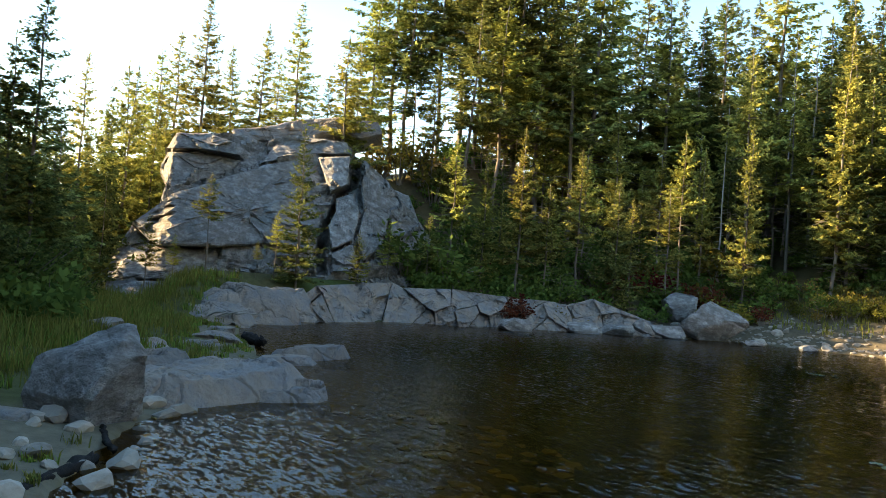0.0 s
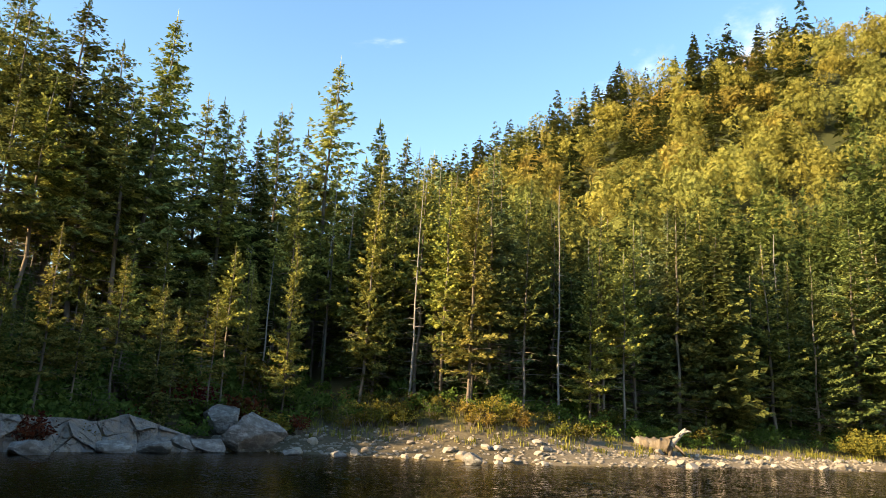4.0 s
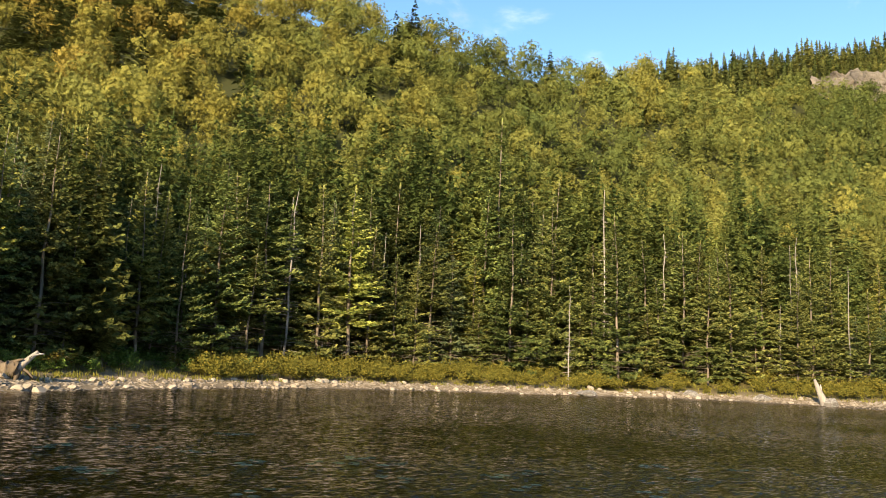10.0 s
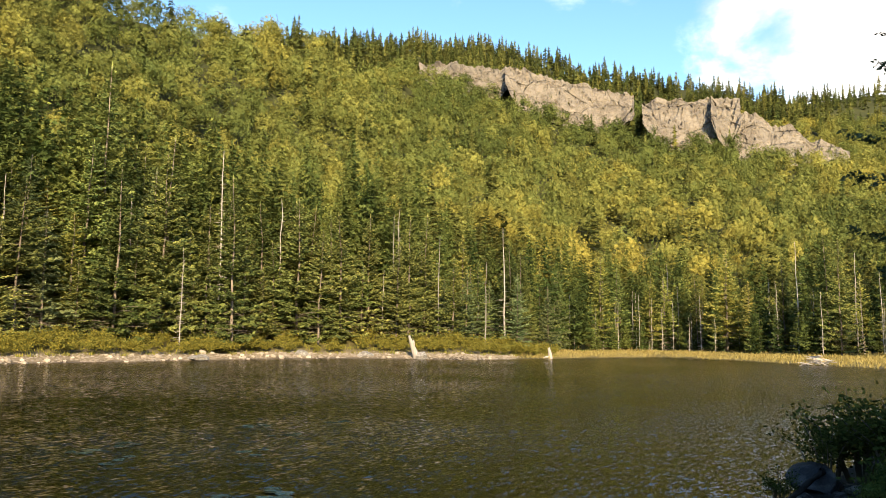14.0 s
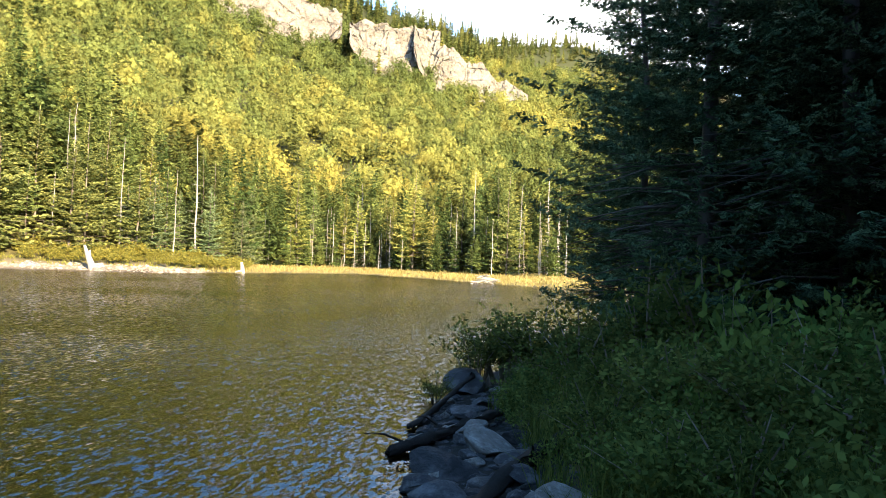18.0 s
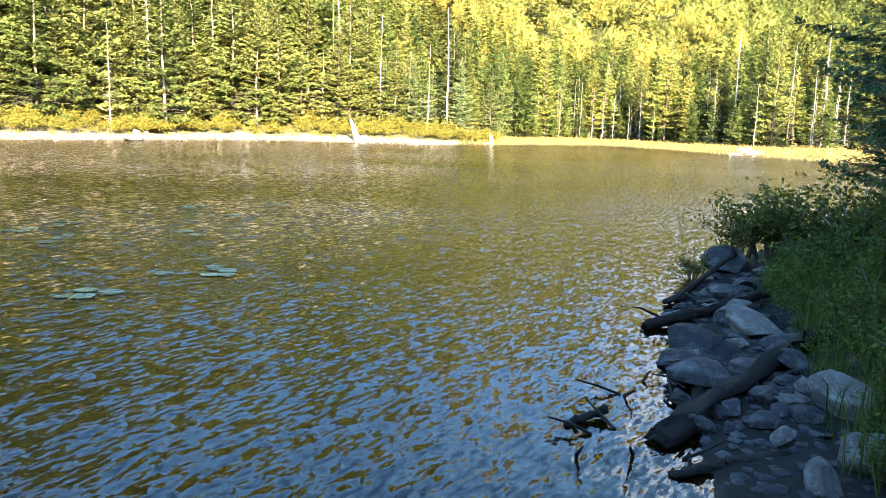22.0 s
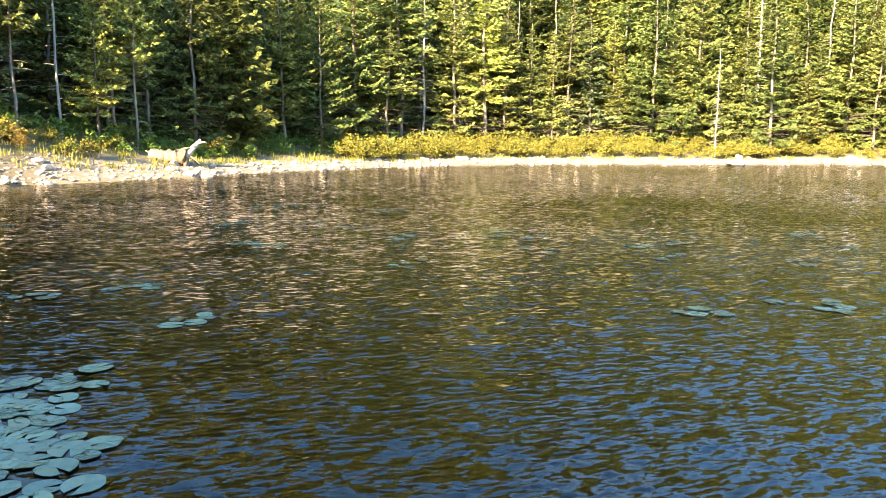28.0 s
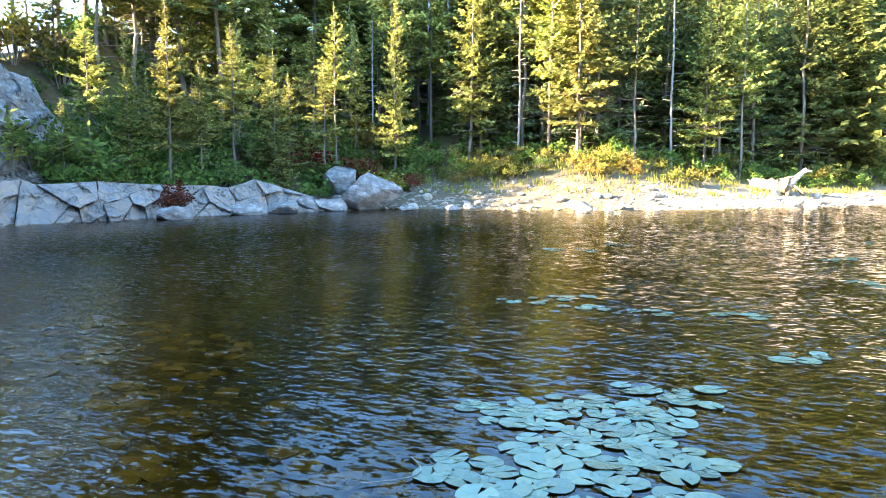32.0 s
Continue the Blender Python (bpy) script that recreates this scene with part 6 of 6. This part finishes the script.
SPOT = [(10.0, 1.35, 0.72, 0.55), (6.2, 1.0, 0.62, 0.4), (5.5, 0.9, 0.48, 0.6), (6.9, 0.72, 0.55, 0.4), (5.13, 0.04, 0.46, 0.7), (4.42, -0.12, 0.38, 0.75), (4.1, 0.12, 0.24, 0.8),
        (3.9, -0.34, 0.34, 0.7), (6.0, 0.35, 0.42, 0.4), (5.75, 0.6, 0.36, 0.45), (5.25, 0.45, 0.3, 0.6), (6.5, 0.45, 0.38, 0.4), (7.6, 1.0, 0.42, 0.4), (7.2, 0.5, 0.36, 0.5),
        (8.4, 1.15, 0.4, 0.45), (8.9, 1.0, 0.34, 0.5), (5.9, 1.15, 0.4, 0.4), (6.7, 1.15, 0.36, 0.4)]
for i in range(120):
    x = r3.uniform(4.6, 9.8)
    y = np.interp(x, [3.4, 4.6, 5.6, 6.9, 8.3, 10.6], [0.45, 0.75, 1.0, 1.35, 1.5, 1.45]) - 0.85 * r3.random() + 0.08
    SPOT.append((x, float(y), r3.uniform(0.07, 0.26), r3.uniform(0.35, 0.8)))
PALE = [rock_mesh(740 + i, M_ROCK, 1, 0.8, 0.8, 3, 10, 0.06) for i in range(3)]
for i, (x, y, s, tall) in enumerate(SPOT):
    pale = i in (3, 4, 5, 6, 7, 12) or (i > 18 and i % 7 == 0)
    thing("damp_stone", "pale lichen-grey stone on the muddy shore" if pale else "damp blue-grey stone on the muddy shore", "stone",
          pose(x, y, max(0, ground_z(x, y)) + 0.12 * s, r3.uniform(-15, 15), r3.uniform(-15, 15), r3.uniform(0, 360)) @ Matrix.Diagonal((s, s * 0.85, s * tall * 1.3, 1)),
          "stones on the muddy shore", data=PALE[i % 3] if pale else PEB[i % 7])
mud_stones = [arrays_of(rock_mesh(760 + i, M_WETSTONE, 1, 0.85, 0.5, 1, 6, 0.05)) for i in range(4)]
pl = []
for _ in range(2600):
    x, y = r3.uniform(2.4, 10.5), r3.uniform(-1.2, 1.7)
    sd = shore_distance(x, y)[0]
    if -0.35 < sd < 1.7:
        pl.append((r3.randrange(4), x, y, ground_z(x, y) - 0.005, r3.uniform(0.03, 0.12), r3.uniform(0, 6.28)))
bv, bf = scatter_mesh(mud_stones, pl)
thing("mud_pebbles", "dark wet pebbles and clods strewn over the muddy shore", "pebbles", kind="stuff", data=mesh_of("mud_pebbles", bv, bf, M_WETSTONE))
# stones on the lake bed in the shallows
BEDM = material("bed_stone", (0.30, 0.215, 0.08), 0.9, 0.4, 6.0, 0.4, (0.22, 0.16, 0.055), 1.5, (0.45, 0.6), 0.1, 0.3)
bs = [arrays_of(rock_mesh(720 + i, BEDM, 1, 0.9, 0.35, 1, 5, 0.04)) for i in range(4)]
pl = []
for _ in range(900):
    x, y = r3.uniform(-9, 3), r3.uniform(0.5, 9)
    sd = shore_distance(x, y)[0]
    if -4.5 < sd < 0 and x < -1.6 and y < 14 + 0.8 * x:
        pl.append((r3.randrange(4), x, y, ground_z(x, y), r3.uniform(0.08, 0.3), r3.uniform(0, 6.28)))
bv, bf = scatter_mesh(bs, pl)
thing("bed_stones", "brown algae-covered stones under shallow water", "stones", kind="stuff", data=mesh_of("bed_stones", bv, bf, BEDM))

# the overturned driftwood stump on the gravel
ob = tagged(new("driftwood_stump"), "bleached fallen trunk with upturned root plate", "driftwood")
gz0 = ground_z(0, 37.2)
part("trunk", log_mesh((-1.45, 37.7, gz0 + 0.5), (0.15, 37.3, gz0 + 0.42), 0.24, 0.33, M_OLDWOOD, 5), ob, "brown weathered trunk")
for a, b, r in (((0.1, 37.3, 0.45), (0.78, 37.2, 1.2), 0.19), ((0.62, 37.2, 1.05), (1.02, 37.2, 1.1), 0.08), ((0.1, 37.3, 0.4), (0.0, 37.0, -0.2), 0.16), ((0.2, 37.3, 0.5), (0.8, 37.5, -0.1), 0.09),
                ((0.2, 37.3, 0.5), (0.7, 37.0, 0.1), 0.08), ((0.3, 37.3, 0.7), (0.55, 37.0, 1.0), 0.07), ((-0.1, 37.35, 0.7), (0.25, 37.1, 0.85), 0.10), ((-1.4, 37.7, 0.5), (-1.65, 37.6, 0.7), 0.06)):
    stick(ob, "root", (a[0], a[1], a[2] + gz0), (b[0], b[1], b[2] + gz0), r, M_DEAD if b[2] > 0.95 else M_OLDWOOD)
# the leaning snag and the pale stump on the far shore
ob = tagged(new("snag"), "pale leaning broken tree snag at the water's edge", "snag")
part("trunk", mesh_of("trunk", *tube([Vector((57.75, 39.6, -0.1)), Vector((57.55, 39.75, 0.6)), Vector((57.3, 39.95, 1.4)), Vector((57.1, 40.1, 2.15))], 0.40, 0.10, 9), M_DEAD, True), ob)
for b in ((58.5, 39.2, 0.1), (57.0, 39.4, 0.05), (58.2, 40.1, 0.1), (57.55, 39.9, 1.75)):
    stick(ob, "root" if b[2] < 1 else "splinter", (57.7 if b[2] < 1 else 57.5, 39.6 if b[2] < 1 else 39.8, 0.45 if b[2] < 1 else 0.9), b, 0.13, M_DEAD)
ob = tagged(new("tree_stump"), "small pale broken stump at the marsh's edge", "stump")
part("trunk", mesh_of("trunk", *tube([Vector((70.6, 32.2, -0.1)), Vector((70.6, 32.2, 0.4)), Vector((70.5, 32.3, 1.1))], 0.3, 0.12, 8), M_DEAD, True), ob)
stick(ob, "root", (70.5, 32.2, 0.2), (69.6, 32.5, 0.1), 0.12, M_DEAD)
lodge = tagged(new("beaver_lodge"), "low heap of grey sticks at the meadow's edge", "stick heap")
for i in range(46):
    a, l = r3.uniform(0, 6.28), r3.uniform(0.7, 1.4)
    c = Vector((66.2 + r3.gauss(0, 0.5), 7.4 + r3.gauss(0, 0.5), 0.1))
    c.z += 0.75 * math.exp(-((c.x - 66.2) ** 2 + (c.y - 7.4) ** 2) / 0.8) * r3.random()
    d = Vector((math.cos(a), math.sin(a), r3.uniform(-0.2, 0.3))) * l * 0.5
    stick(lodge, "stick", c - d, c + d, 0.05, M_DEAD)

# lily pads: notched discs on the surface, one dense bed and scattered patches
PADS = []
for k in range(5):
    g = random.Random(k + 50)
    rim = [(0.0, 0.0, 0.0)]
    for i in range(15):
        a = radians(12 + i * 336 / 14)
        rr = 1 + g.uniform(-0.06, 0.06)
        rim.append((rr * math.cos(a), rr * math.sin(a) * 0.92, g.uniform(0, 0.05)))
    v = rim + [(x, y, z - 0.03) for x, y, z in rim]
    f = [(0, i, i + 1) for i in range(1, 15)] + [(i, i + 16, i + 17, i + 1) for i in range(1, 15)]
    PADS.append(mesh_of("lily_pad", v, f, M_PAD))
BEDS = [(-1.9, 5.0), (-1.6, 5.3), (-1.4, 5.1), (-1.3, 5.5), (-1.0, 5.0), (-0.8, 4.8), (-0.5, 4.6), (-0.9, 5.1), (-1.2, 4.9), (-1.3, 4.4), (-1.0, 4.4), (-1.6, 3.9), (-1.4, 3.9), (-0.8, 6.1), (-0.9, 5.5), (-0.6, 4.2)]
BEDS = [(-1.15 + 0.78 * (x + 1.15), 4.9 + 0.9 * (y - 4.9)) for x, y in BEDS]
PATCH = [(-2.6, 9.7), (-2.1, 9.4), (-1.7, 9.1), (-0.5, 9.4), (0.1, 7.7), (0.9, 15.8), (1.0, 13.0), (-3.6, 15.3), (-4.4, 15.1), (-3.3, 16.7), (-2.2, 22.8), (-3.1, 9.3), (-7.8, 18.7), (1.9, 19.3),
         (2.8, 19.8), (2.4, 15.4), (2.9, 14.8), (4.5, 18.0), (3.6, 13.0), (3.0, 10.3), (7.1, 10.9), (8.0, 11.1), (5.1, 12.9), (5.9, 13.3), (5.4, 10.9), (8.7, 8.9), (6.9, 9.8), (6.3, 6.4),
         (5.0, 6.5), (12.5, 10.5), (11.0, 11.4), (10.5, 9.9), (6.1, 12.4), (4.9, 17.8), (2.6, 20.1), (1.2, 12.5)]
placed = []
for c, n, spread in [(c, 26, 0.27) for c in BEDS] + [(c, 6, 0.3) for c in PATCH]:
    for _ in range(n):
        x, y, s = c[0] + r3.gauss(0, spread * 0.62), c[1] + r3.gauss(0, spread * 0.5), r3.uniform(0.07, 0.125)
        if any(math.hypot(x - q[0], y - q[1]) < 0.62 * (s + q[2]) for q in placed):
            continue
        placed.append((x, y, s))
        thing("lily_pad", "green floating lily pad on the dark water", "lily pad", pose(x, y, 0.008, r3.uniform(-2, 2), r3.uniform(-2, 2), r3.uniform(0, 360)) @ Matrix.Diagonal((s, s, s, 1)),
              "lily pads on the lake", data=PADS[len(placed) % 5])
# a pale curved reed lying on the surface
thing("reed_stem", "pale curved dead reed on the water", "reed",
      data=mesh_of("reed", *tube([Vector((-2.12 + 0.22 * math.sin(i * 0.35), 3.65 + 0.055 * i, 0.015)) for i in range(9)], 0.006, 0.004, 4), M_DEAD))
